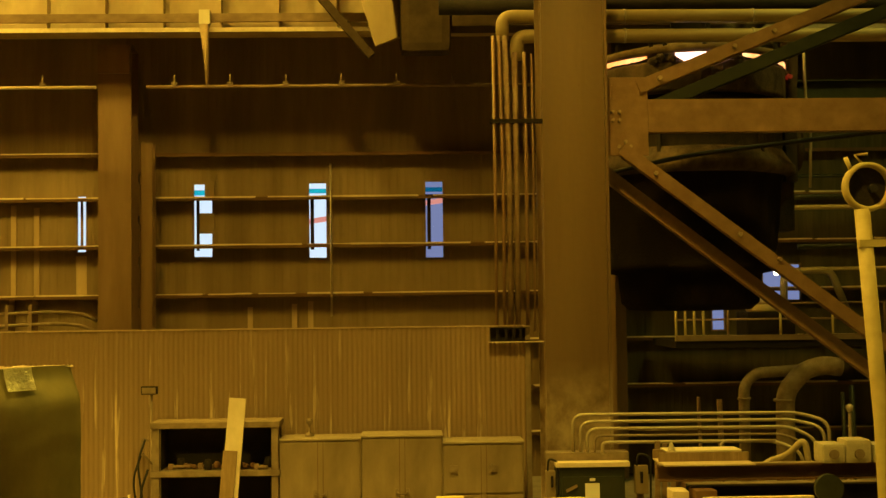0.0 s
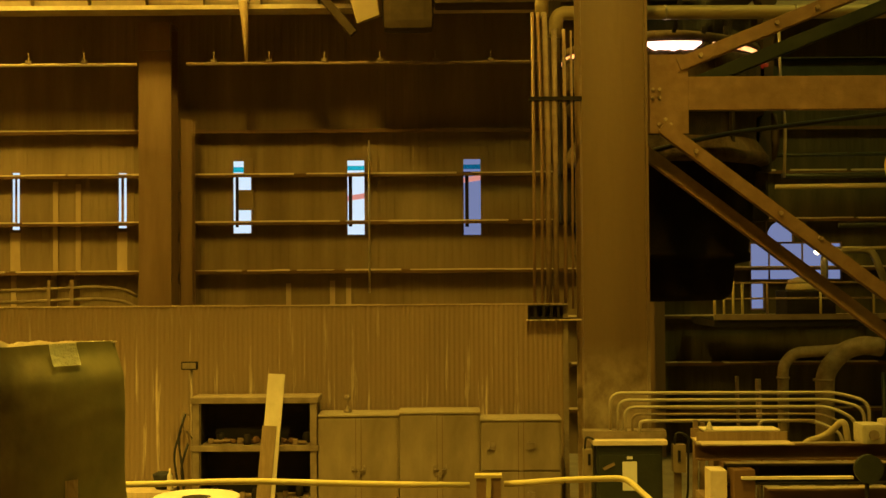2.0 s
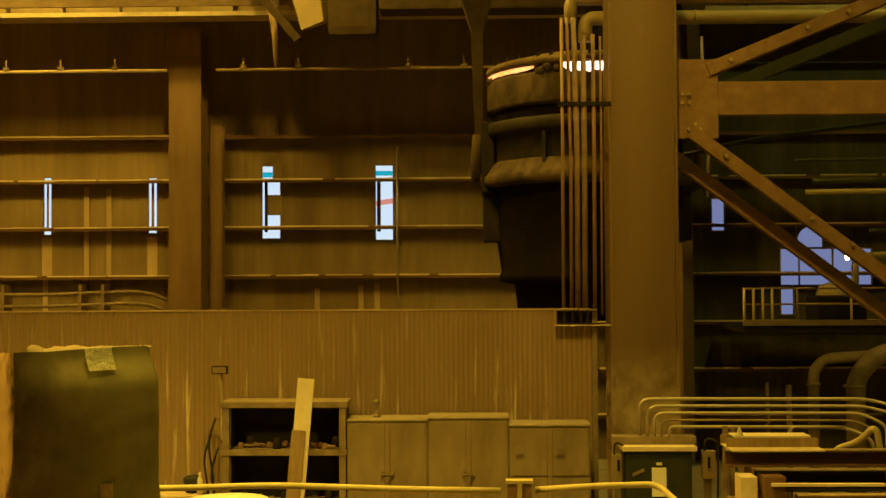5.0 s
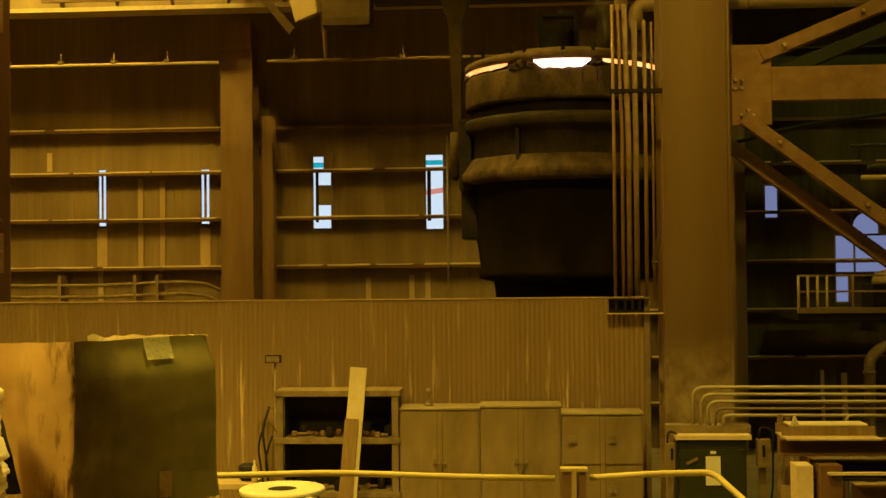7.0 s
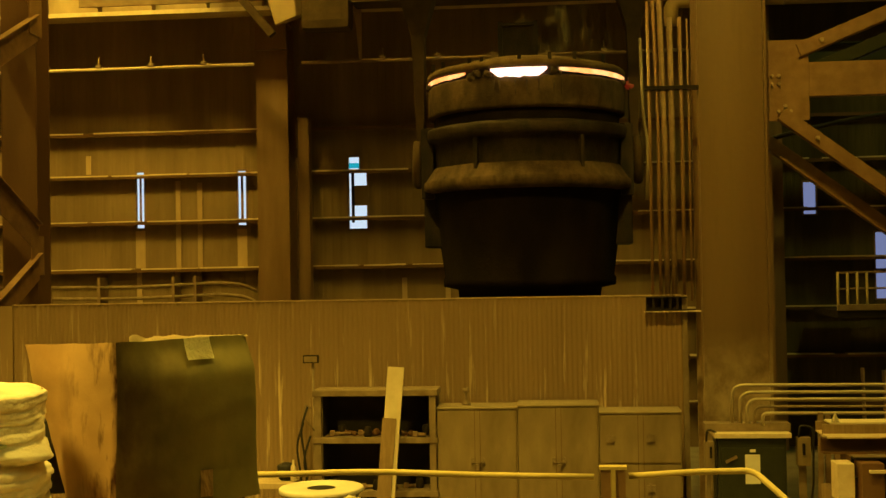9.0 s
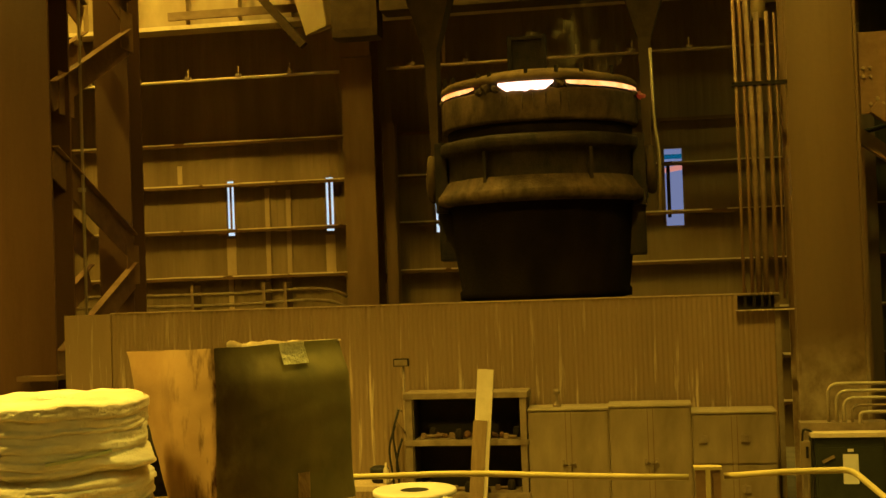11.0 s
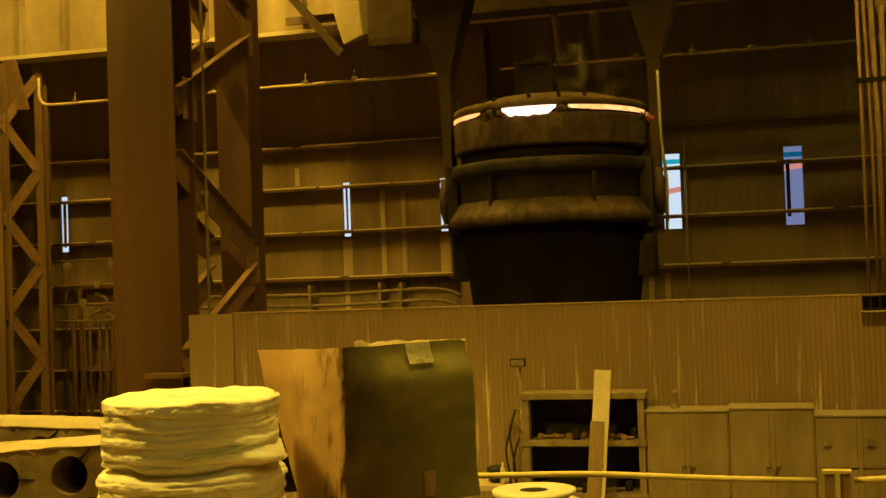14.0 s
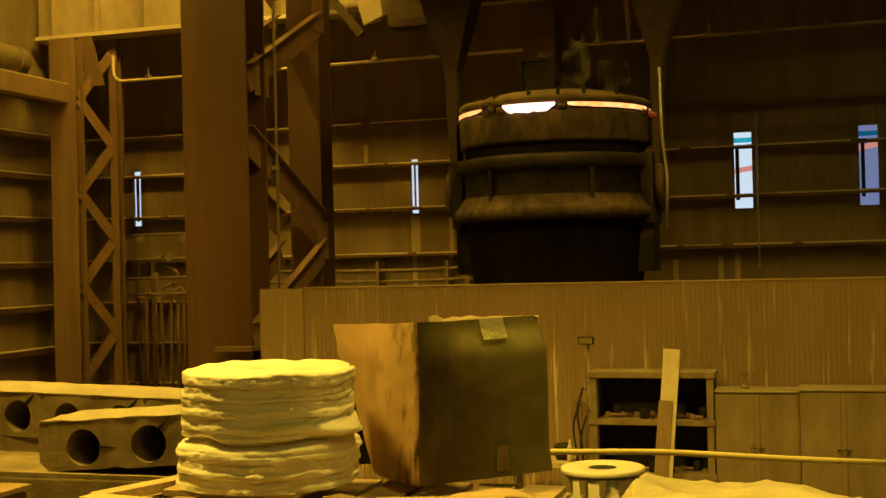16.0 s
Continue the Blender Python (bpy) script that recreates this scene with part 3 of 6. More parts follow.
# built-up column with lacing between its two legs
built_up = root("laced_column", (-8.8, 16.5, 0), "brown built-up column with two legs and diagonal lacing", "column", "", "structure")
bm = bmesh.new()
hbeam(bm, (-8.83, 15.3, 0), (-8.83, 15.3, 13.5), 0.62, 1.0, 0.04, 0.04, up=(0, 1, 0))
part("front_leg", bm, RED_COLUMN, built_up)
bm = bmesh.new()
hbeam(bm, (-8.78, 18.2, 0), (-8.78, 18.2, 13.5), 0.5, 0.56, 0.03, 0.03, up=(0, 1, 0))
part("rear_leg", bm, RED_COLUMN, built_up)
for n in range(-1, 3):
    za = 2.45 + n * 3.67
    for px in (-8.42, -9.15):
        for p, q in (((15.2, za), (17.75, za + 1.22)), ((15.2, za + 2.79), (17.75, za + 1.66))):
            if min(p[1], q[1]) < 0.3 or max(p[1], q[1]) > 13.2:
                continue
            bm = bmesh.new()
            bar(bm, (px, p[0], p[1]), (px, q[0], q[1]), 0.025, 0.40, up=(0, 0, 1))
            bar(bm, (px + 0.05, p[0], p[1] + 0.21), (px + 0.05, q[0], q[1] + 0.21), 0.10, 0.02, up=(0, 0, 1))
            part("lacing_bar", bm, BRACE, built_up)
    for zz, yy in ((za + 0.1, 15.62), (za + 1.4, 17.72)):
        if 0.5 < zz < 12.8:
            part("node_plate", B(-8.405, yy - 0.22, zz - 0.3, -8.39, yy + 0.22, zz + 0.3), BRACE, built_up)
bm = bmesh.new()
tube(bm, [(-8.34, 15.95, 1.2), (-8.34, 15.95, 13.0)], 0.024, 8)
for z in (2.2, 4.9, 7.0):
    box(bm, -8.40, 15.90, z - 0.03, -8.32, 16.0, z + 0.03)
part("conduit", bm, PIPE, built_up)
part("ledge_bracket", B(-8.75, 14.7, 2.30, -8.18, 14.95, 2.36), COLUMN, built_up)

# lattice column in the corner under the end of the runway
lattice = root("lattice_column", (-15.3, 21.6, 0), "dusty lattice column carrying the runway end", "column", "", "structure")
bm = bmesh.new()
hbeam(bm, (-15.75, 21.5, 0), (-15.75, 21.5, 8.3), 0.3, 0.62, 0.03, 0.03, up=(0, 1, 0))
part("leg", bm, COLUMN, lattice)
bm = bmesh.new()
hbeam(bm, (-15.1, 22.3, 0), (-15.1, 22.3, 8.3), 0.2, 0.18, 0.02, 0.02, up=(0, 1, 0))
part("leg", bm, COLUMN, lattice)
for n in range(8):
    z = 0.2 + n * 0.98
    a, b = ((-15.55, 21.6, z), (-15.12, 22.2, z + 0.98)) if n % 2 else ((-15.12, 22.2, z), (-15.55, 21.6, z + 0.98))
    bm = bmesh.new()
    bar(bm, a, b, 0.05, 0.2)
    part("lacing_bar", bm, BRACE, lattice)
part("head_beam", B(-15.92, 8.0, 6.95, -15.60, 21.85, 7.33, bevel=0.01), COLUMN, lattice)
part("beam_dust", B(-15.92, 8.0, 7.332, -15.60, 21.85, 7.345), DUST, lattice)
bm = bmesh.new()
f = bm.faces.new([bm.verts.new(v) for v in ((-15.95, 21.80, 7.34), (-15.05, 21.80, 7.34), (-15.35, 21.80, 8.40), (-15.62, 21.80, 8.40))])
r = bmesh.ops.extrude_face_region(bm, geom=[f])
bmesh.ops.translate(bm, vec=(0, 0.04, 0), verts=[v for v in r["geom"] if isinstance(v, bmesh.types.BMVert)])
part("gusset_plate", bm, BRACE, lattice)
wall_duct = root("wall_duct", (-16.5, 15.0, 7.0), "pale dusty duct on brackets along the side wall", "duct", "", "structure")
bm = bmesh.new()
tube(bm, [(-16.45, 8.0, 7.78), (-16.45, 14.0, 7.78), (-16.45, 20.9, 7.78)], 0.30, 20)
part("duct", bm, LAGGING, wall_duct)
for y in (10.0, 13.0, 16.0, 19.2, 20.6):
    bm = bmesh.new()
    tube(bm, [(-16.45, y, 7.78), (-16.45, y + 0.05, 7.78)], 0.315, 20)
    box(bm, -16.99, y, 7.42, -16.15, y + 0.05, 7.49)
    part("bracket", bm, BRACE, wall_duct)

# right-hand column with gusset, horizontal strut and diagonals
main = root("main_column", (1.6, 14.5, 0), "heavy brown steel column with bolted gusset plate", "column", "", "structure")
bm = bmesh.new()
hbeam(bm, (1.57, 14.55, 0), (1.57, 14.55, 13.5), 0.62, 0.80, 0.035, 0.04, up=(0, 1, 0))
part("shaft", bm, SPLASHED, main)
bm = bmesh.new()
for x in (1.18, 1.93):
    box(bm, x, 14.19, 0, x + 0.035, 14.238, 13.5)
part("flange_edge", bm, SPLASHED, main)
bm = bmesh.new()
box(bm, 1.98, 14.36, 5.19, 2.48, 14.39, 6.14, 0.006)
gusset = part("gusset_plate", bm, BRACE, main)
for x, z in ((2.05, 5.72), (2.13, 5.72), (2.05, 5.62), (2.13, 5.62), (2.40, 6.06), (2.46, 6.06), (2.40, 5.98), (2.46, 5.98), (2.12, 5.30), (2.20, 5.36), (2.20, 5.26), (2.26, 5.30)):
    bm = bmesh.new()
    tube(bm, [(x, 14.362, z), (x, 14.325, z)], 0.022, 6)
    part("bolt", bm, BOLT, gusset)
bm = bmesh.new()
box(bm, 2.485, 14.38, 5.475, 9.5, 14.54, 5.875, 0.008)
part("strut", bm, BRACE, main)
for p, q, y in (((2.36, 6.015), (6.3, 7.60), 14.33), ((2.0, 5.60), (6.3, 7.33), 14.80), ((2.15, 5.275), (6.5, 1.98), 14.33), ((1.95, 5.08), (6.5, 1.61), 14.78)):
    bm = bmesh.new()
    bar(bm, (p[0], y, p[1]), (q[0], y, q[1]), 0.025, 0.155, up=(0, 0, 1), bevel=0.004)
    bar(bm, (p[0], y + 0.062, p[1] - 0.09), (q[0], y + 0.062, q[1] - 0.09), 0.10, 0.018)
    # rear upper diagonal is coloured dark green to stand for shade on it
    part("diagonal", bm, GREEN if y > 14.5 and q[1] > p[1] else BRACE, main)
for x, z in ((3.55, 4.225), (4.021, 3.921), (2.55, 4.97), (3.533, 6.50), (4.019, 6.685), (2.62, 6.12)):
    bm = bmesh.new()
    tube(bm, [(x, 14.33, z), (x, 14.27, z)], 0.028, 6)
    part("bolt", bm, BOLT, main)

# ---- corrugated partition ----
part_y, ptop = 14.15, 3.16
partition = root("corrugated_partition", (-3.4, part_y, 0), "dusty corrugated sheet partition with pale drip streaks", "partition", "", "structure")
x = -7.15
while x < 0.93:
    x2 = min(x + 0.81, 0.93)
    bm = bmesh.new()
    n = round((x2 - x) / 0.0578 * 6)
    prev = None
    for i in range(n + 1):
        u = x + (x2 - x) * i / n
        d = 0.0065 * math.sin(2 * math.pi * u / 0.0578)
        cur = [bm.verts.new((u, part_y + d, z)) for z in (0.02, ptop - random.uniform(0, 0.004))]
        if prev:
            bm.faces.new((prev[0], cur[0], cur[1], prev[1])).smooth = True
        prev = cur
    box(bm, x, part_y + 0.02, 0.02, x2, part_y + 0.03, ptop - 0.01)
    part("corrugated_sheet", bm, SIDING, partition)
    x = x2
part("dust_cap", B(-7.15, part_y - 0.012, ptop + 0.001, 0.925, part_y + 0.07, ptop + 0.016), PALE_BUFF, partition)
part("flat_end_panel", B(-7.77, part_y - 0.01, 0.0, -7.155, part_y + 0.03, ptop), SIDING, partition)
part("end_post", B(0.93, part_y - 0.05, 0, 0.99, part_y + 0.06, ptop + 0.01, bevel=0.005), SHELF, partition)
part("top_rail", B(-7.15, part_y + 0.032, ptop - 0.06, 0.93, part_y + 0.07, ptop), SHELF, partition)
bm = bmesh.new()
channel(bm, (0.52, part_y - 0.07, 3.07), (0.98, part_y - 0.07, 3.07), 0.16, 0.10, 0.012)
for x in (0.60, 0.70, 0.79, 0.87):
    box(bm, x - 0.015, part_y - 0.115, 3.0, x + 0.015, part_y - 0.105, 3.14)
part("conduit_tray", bm, DARK_STEEL, partition)
part("tray_lip", B(0.50, part_y - 0.13, 2.976, 1.14, part_y - 0.02, 2.988), DUST, partition)

# upright conduits and their clamp
risers = root("conduit_bundle", (0.8, 14.2, 3.16), "bundle of upright pale conduits clamped side by side", "conduit")
for n, (x, r, top) in enumerate(((0.605, 0.020, 6.62), (0.70, 0.022, 6.62), (0.775, 0.034, 6.62), (0.86, 0.034, 6.42), (0.975, 0.024, 6.42), (1.06, 0.014, 6.40))):
    bm = bmesh.new()
    tube(bm, [(x, 14.2 + random.uniform(-0.01, 0.01), 3.1), (x + 0.006, 14.2, 5.0), (x - (0.03 if n in (1, 2) else 0), 14.2, top)], r, 10)
    part("conduit", bm, (COLUMN, COLUMN, GIRT, GIRT, COLUMN, COLUMN)[n], risers)
for z in (5.59, 8.2):
    part("clamp_bar", B(0.56, 14.155, z - 0.02, 1.18, 14.24, z + 0.025), DARK_STEEL, risers)

# ---- large pipes behind the main column ----
pipes = root("lagged_pipes", (2.5, 15.2, 7.0), "two thick lagged pipes with elbows running behind the column", "pipe", "", "structure")
for z, x0, r in ((7.085, 0.80, 0.085), (6.83, 0.98, 0.090)):
    bm = bmesh.new()
    tube(bm, rounded([(x0, 15.2, z - 0.30), (x0, 15.2, z), (4.9, 15.2, z - 0.005), (8.5, 15.2, z)], 0.22, 8), r, 14)
    part("pipe", bm, LAGGING, pipes)
    for x in (2.35, 4.0):
        bm = bmesh.new()
        tube(bm, [(x, 15.2, z), (x + 0.03, 15.2, z)], r + 0.006, 14)
        part("band", bm, PIPE, pipes)
part("saddle", B(1.45, 14.87, 6.70, 1.70, 15.2, 7.20), BRACE, pipes)
bm = bmesh.new()
tube(bm, [(0.0, 15.5, 7.28), (8.5, 15.5, 7.28)], 0.10, 12)
part("pipe", bm, DARK_STEEL, pipes)


# ---- lockers, shelf and plank by the partition ----
def locker(x, height, label, pads=False):
    t = root("steel_locker", (x, 13.75, 0), label, "locker", "lockers along the partition")
    w, y0, y1 = 0.905, 13.5, 13.98
    part("body", B(x, y0 + 0.02, 0.06, x + w, y1, height - 0.02, bevel=0.006), LOCKER, t)
    part("plinth", B(x + 0.02, y0 + 0.05, 0, x + w - 0.02, y1 - 0.02, 0.06), DARK_STEEL, t)
    part("top", B(x - 0.006, y0 - 0.004, height - 0.022, x + w + 0.006, y1 + 0.004, height, bevel=0.005), LOCKER_EDGE, t)
    mid = x + w / 2
    rows = ((0.10, height - 0.04),) if not pads else ((0.10, 1.30), (1.325, height - 0.04))
    for lo, hi in rows:
        for a, b in ((x + 0.02, mid - 0.012), (mid + 0.012, x + w - 0.02)):
            door = part("door", B(a, y0 - 0.002, lo, b, y0 + 0.018, hi, bevel=0.005), LOCKER, t)
            bm = bmesh.new()
            if pads:
                box(bm, a + 0.05, y0 - 0.03, hi - 0.30, a + 0.14, y0 - 0.004, hi - 0.22, 0.004)
                box(bm, a + 0.07, y0 - 0.05, hi - 0.29, a + 0.09, y0 - 0.03, hi - 0.20, 0.004)
            else:
                hx = b - 0.05 if a < mid - 0.1 else a + 0.05
                box(bm, hx - 0.016, y0 - 0.022, 1.31, hx + 0.016, y0 - 0.004, 1.39, 0.004)
                tube(bm, [(hx, y0 - 0.03, 1.34), (hx, y0 - 0.05, 1.34), (hx + (0.05 if a < mid - 0.1 else -0.05), y0 - 0.05, 1.34)], 0.008, 6)
            part("latch", bm, SHELF, door, "worn steel latch")
    if not pads:
        bm = bmesh.new()
        tube(bm, rounded([(mid - 0.05, y0 - 0.03, 1.36), (mid - 0.05, y0 - 0.04, 1.33), (mid + 0.05, y0 - 0.04, 1.33), (mid + 0.05, y0 - 0.03, 1.36)], 0.02), 0.007, 6)
        box(bm, mid - 0.02, y0 - 0.06, 1.26, mid + 0.02, y0 - 0.03, 1.32, 0.004)
        part("padlock", bm, SHELF, t, "small steel padlock on a hasp")
    part("centre_strip", B(mid - 0.022, y0 - 0.008, 0.1, mid + 0.022, y0 - 0.003, height - 0.04), LOCKER, t)
    for x2 in (mid - 0.030, mid + 0.030):
        part("door_gap", B(x2 - 0.003, y0 - 0.005, 0.1, x2 + 0.003, y0 + 0.004, height - 0.04), RED_COLUMN, t)


locker(-1.885, 1.955, "tall grey-green steel double-door locker with dented top edge")
locker(-0.975, 1.98, "tall grey-green steel double-door locker with padlocked hasp")
locker(-0.065, 1.895, "lower grey-green steel locker with four small doors", True)

bm = bmesh.new()
lathe(bm, [(0.05, 0.0), (0.05, 0.02), (0.015, 0.05), (0.012, 0.13), (0.04, 0.15), (0.035, 0.19), (0.01, 0.20)], 12, (-1.57, 13.75, 1.957))
solid("small_oiler", bm, SHELF, "small brown oil can standing on the locker", "oil can")
shelf = root("steel_shelf", (-2.57, 13.75, 0), "brown steel shelf unit half full of tools against the partition", "shelf")
sx0, sx1, sy0, sy1 = -3.29, -1.90, 13.5, 13.95
for x in (sx0, sx1 - 0.075):
    for y in (sy0, sy1 - 0.07):
        part("post", B(x, y, 0, x + 0.075, y + 0.07, 2.14, bevel=0.005), SHELF, shelf)
for z in (2.09, 1.555, 0.95, 0.35):
    part("board", B(sx0 - 0.02, sy0 - 0.02, z, sx1 + 0.02, sy1, z + 0.065, bevel=0.006), SHELF, shelf)
# near-black panels paint the shade inside the shelf
part("back_panel", B(sx0 + 0.01, sy1 + 0.002, 0.05, sx1 - 0.01, sy1 + 0.02, 2.09), RECESS_SHADE, shelf)
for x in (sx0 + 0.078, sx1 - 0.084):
    part("side_panel", B(x, sy0 + 0.08, 0.42, x + 0.006, sy1 - 0.002, 2.085), RECESS_SHADE, shelf)
random.seed(5)


def tool(x, z, n):
    bm = bmesh.new()
    y = random.uniform(13.55, 13.72)
    if n % 3 == 0:
        L = random.uniform(0.12, 0.25)
        tube(bm, [(x, y, z + 0.025), (x + L, y + random.uniform(-0.03, 0.05), z + 0.025)], 0.02, 8)
        box(bm, x - 0.02, y - 0.03, z, x + 0.03, y + 0.03, z + 0.06, 0.006)
        name, label = "hand_tool", "greasy hand tool lying on the shelf"
    elif n % 3 == 1:
        lathe(bm, [(0.04, 0), (0.045, 0.01), (0.045, random.uniform(0.06, 0.1)), (0.03, 0.115)], 12, (x, y, z))
        name, label = "small_can", "dirty small can standing on the shelf"
    else:
        for k in range(4):
            u, v = x + random.uniform(-0.06, 0.06), y + random.uniform(-0.05, 0.05)
            lathe(bm, [(0.01, 0), (random.uniform(0.03, 0.05), 0.015), (0.02, random.uniform(0.04, 0.07))], 8, (u, v, z))
        name, label = "rag_heap", "small heap of dirty rags on the shelf"
    solid(name, bm, (GIRT, DARK_STEEL, RED_COLUMN)[n % 3], label, name.replace("_", " "), group="things on the shelf")


for n in range(11):
    tool(-3.12 + n * 0.108, 1.622, n)
for n in range(7):
    tool(-3.08 + n * 0.16, 1.017, n + 1)

plank = root("leaning_plank", (-2.42, 13.3, 0), "pale rough plank leaning upright against the shelf", "plank")
bm = bmesh.new()
bar(bm, (-2.50, 13.05, 0.01), (-2.335, 13.44, 2.42), 0.185, 0.045, up=(0, 1, 0), bevel=0.006)
part("board", bm, REFR_TOP, plank)
bm = bmesh.new()
bar(bm, (-2.528, 13.012, 0.01), (-2.400, 13.308, 1.86), 0.155, 0.024, up=(0, 1, 0), bevel=0.004)
part("front_board", bm, WEATHERED, plank, "shorter brown board nailed in front")

sign = root("lamp_on_stand", (-3.33, 13.55, 0), "small square floodlight on a thin upright stand", "work light")
bm = bmesh.new()
tube(bm, [(-3.30, 13.56, 0.03), (-3.31, 13.55, 2.47)], 0.014, 8)
tube(bm, rounded([(-3.30, 13.53, 1.7), (-3.42, 13.5, 1.85), (-3.40, 13.5, 2.0), (-3.33, 13.53, 1.95)], 0.05), 0.010, 6)
part("stand", bm, SHELF, sign)
bm = bmesh.new()
box(bm, -3.415, 13.49, 2.47, -3.235, 13.55, 2.56, 0.01)
part("head", bm, DARK_STEEL, sign)
part("lens", B(-3.40, 13.48, 2.482, -3.25, 13.489, 2.548), SHELF, sign)
part("foot", B(-3.45, 13.4, 0.0, -3.15, 13.68, 0.03), DARK_STEEL, sign)

# cables hanging by the shelf post, and a small bench with a bucket beside it
cable = root("hanging_cable", (-3.36, 13.5, 0), "black cables looped beside the shelf post", "cable")
for k, (dx, z) in enumerate(((0, 1.98), (-0.05, 1.8), (0.03, 1.65))):
    bm = bmesh.new()
    tube(bm, rounded([(-3.36 + dx, 13.46, z), (-3.44 + dx, 13.42, z - 0.25), (-3.38 + dx, 13.44, z - 0.7), (-3.34 + dx, 13.46, 0.02)], 0.15), 0.014, 6)
    part("cable", bm, RUBBER, cable)
bench = root("low_bench", (-3.75, 13.4, 0), "low dusty workbench beside the shelf", "bench")
part("top", B(-4.25, 13.15, 1.10, -3.48, 13.65, 1.16, bevel=0.005), WOOD, bench)
for x in (-4.2, -3.58):
    for y in (13.2, 13.55):
        part("leg", B(x, y, 0, x + 0.06, y + 0.06, 1.10), SHELF, bench)
bm = bmesh.new()
lathe(bm, [(0.07, 0), (0.09, 0.02), (0.11, 0.16), (0.10, 0.17), (0.06, 0.19)], 16, (-3.60, 13.4, 1.16))
solid("black_pot", bm, RUBBER, "black rubber pot on the low bench", "pot")
bm = bmesh.new()
lathe(bm, [(0.03, 0), (0.035, 0.01), (0.03, 0.16), (0.012, 0.20), (0.012, 0.24)], 12, (-3.5, 13.3, 1.16))
solid("spray_can", bm, REFR_TOP, "pale spray can on the low bench", "can")

# ---- electrical gear and steel beams right of the lockers ----
panel = root("electrical_cabinet", (1.53, 13.2, 0), "dark green electrical cabinet with a white paper label", "cabinet")
part("body", B(1.17, 13.0, 0.05, 1.88, 13.5, 1.66, bevel=0.01), GREEN, panel)
part("hood", B(1.13, 12.95, 1.665, 1.93, 13.55, 1.715, bevel=0.008), DUST, panel)
part("plinth", B(1.2, 13.05, 0, 1.85, 13.45, 0.05), DARK_STEEL, panel)
part("door", B(1.20, 12.982, 0.12, 1.85, 12.998, 1.56, bevel=0.004), GREEN, panel)
part("paper_label", B(1.445, 12.972, 1.18, 1.60, 12.980, 1.49), PAPER, panel, "blank white paper label")
part("paper_label", B(1.495, 12.972, 1.515, 1.555, 12.980, 1.545), PAPER, panel)
bm = bmesh.new()
bar(bm, (1.24, 12.97, 1.41), (1.36, 12.97, 1.47), 0.02, 0.03)
part("handle", bm, BOLT, panel, "steel lever handle")
for x0, x1, z0, z1, lab in ((1.03, 1.13, 1.33, 1.62, "small grey switch box with a cable loop"), (2.00, 2.14, 1.36, 1.66, "small grey switch box with a lever")):
    b = root("switch_box", ((x0 + x1) / 2, 13.1, z0), lab, "switch box", "switch boxes")
    part("body", B(x0, 13.02, z0, x1, 13.14, z1, bevel=0.008), LOCKER, b)
    part("lever", B(x0 + 0.05, 12.99, z0 + 0.12, x0 + 0.075, 13.02, z0 + 0.24), DARK_STEEL, b)
    part("bracket", B(x0 + 0.03, 13.14, 0.0, x1 - 0.03, 13.17, z1 - 0.05), SHELF, b)
    bm = bmesh.new()
    tube(bm, rounded([(x0 + 0.02, 13.05, z1), (x0 + 0.03, 13.03, z1 + 0.14), (x1 + 0.03, 13.03, z1 + 0.10), (x1 + 0.02, 13.04, z0 - 0.2), (x0, 13.05, 0.02)], 0.06), 0.012, 6)
    part("cable", bm, RUBBER, b)

low = root("conduit_run", (2.7, 13.2, 1.7), "four pale conduits bent side by side in a low run", "conduit")
part("tray", B(1.05, 13.12, 1.716, 1.95, 13.35, 1.80), SHELF, low)
for n, (xa, z, xb, dz, xe) in enumerate(((1.35, 2.205, 3.82, 0.10, 4.15), (1.43, 2.13, 3.77, 0.09, 4.09), (1.50, 2.055, 3.74, 0.14, 4.00), (1.58, 1.98, 3.66, 0.13, 3.90), (1.66, 1.91, 3.55, 0.13, 3.83))):
    y = 13.2 - n * 0.02
    bm = bmesh.new()
    tube(bm, rounded([(xa, y, 1.78), (xa, y, z), (xb, y, z - 0.01), (xe, y - 0.1, z - dz), (xe, y - 0.1, 1.0)], 0.13, 7), 0.019 if n != 3 else 0.014, 8)
    part("conduit", bm, PIPE if n != 3 else SHELF, low)

beams = root("steel_beam_stack", (3.6, 12.0, 0), "stack of long brown steel beams on pale timbers", "beam stack")
part("timber", B(2.15, 11.6, 0.0, 2.45, 12.6, 1.25), WEATHERED, beams)
part("timber", B(4.6, 11.6, 0.0, 4.9, 12.6, 1.25), WEATHERED, beams)
for x0, y, z, d in ((2.08, 12.2, 1.70, 0.16), (2.27, 11.75, 1.55, 0.20), (2.6, 11.5, 1.36, 0.18)):
    bm = bmesh.new()
    channel(bm, (x0, y, z), (7.4, y, z), d, 0.14, 0.014)
    part("beam", bm, DARK_STEEL if x0 == 2.27 else RED_COLUMN, beams)
    part("dust_layer", B(x0, y - 0.06, z + d / 2 + 0.002, 7.4, y + 0.06, z + d / 2 + 0.008), WOOD if x0 == 2.6 else SHELF, beams)
part("bearer", B(2.3, 11.5, 1.25, 2.5, 12.4, 1.62), RED_COLUMN, beams)
part("bearer", B(4.7, 11.5, 1.25, 4.9, 12.4, 1.62), RED_COLUMN, beams)
part("dusty_batten", B(2.36, 11.44, 1.54, 3.42, 11.498, 1.565), DUST, beams)
part("end_block", B(2.10, 11.62, 1.25, 2.26, 11.9, 1.60, bevel=0.01), DUST, beams)
tray = root("pale_crate", (2.5, 12.5, 1.78), "pale open crate resting on the steel beams", "crate")
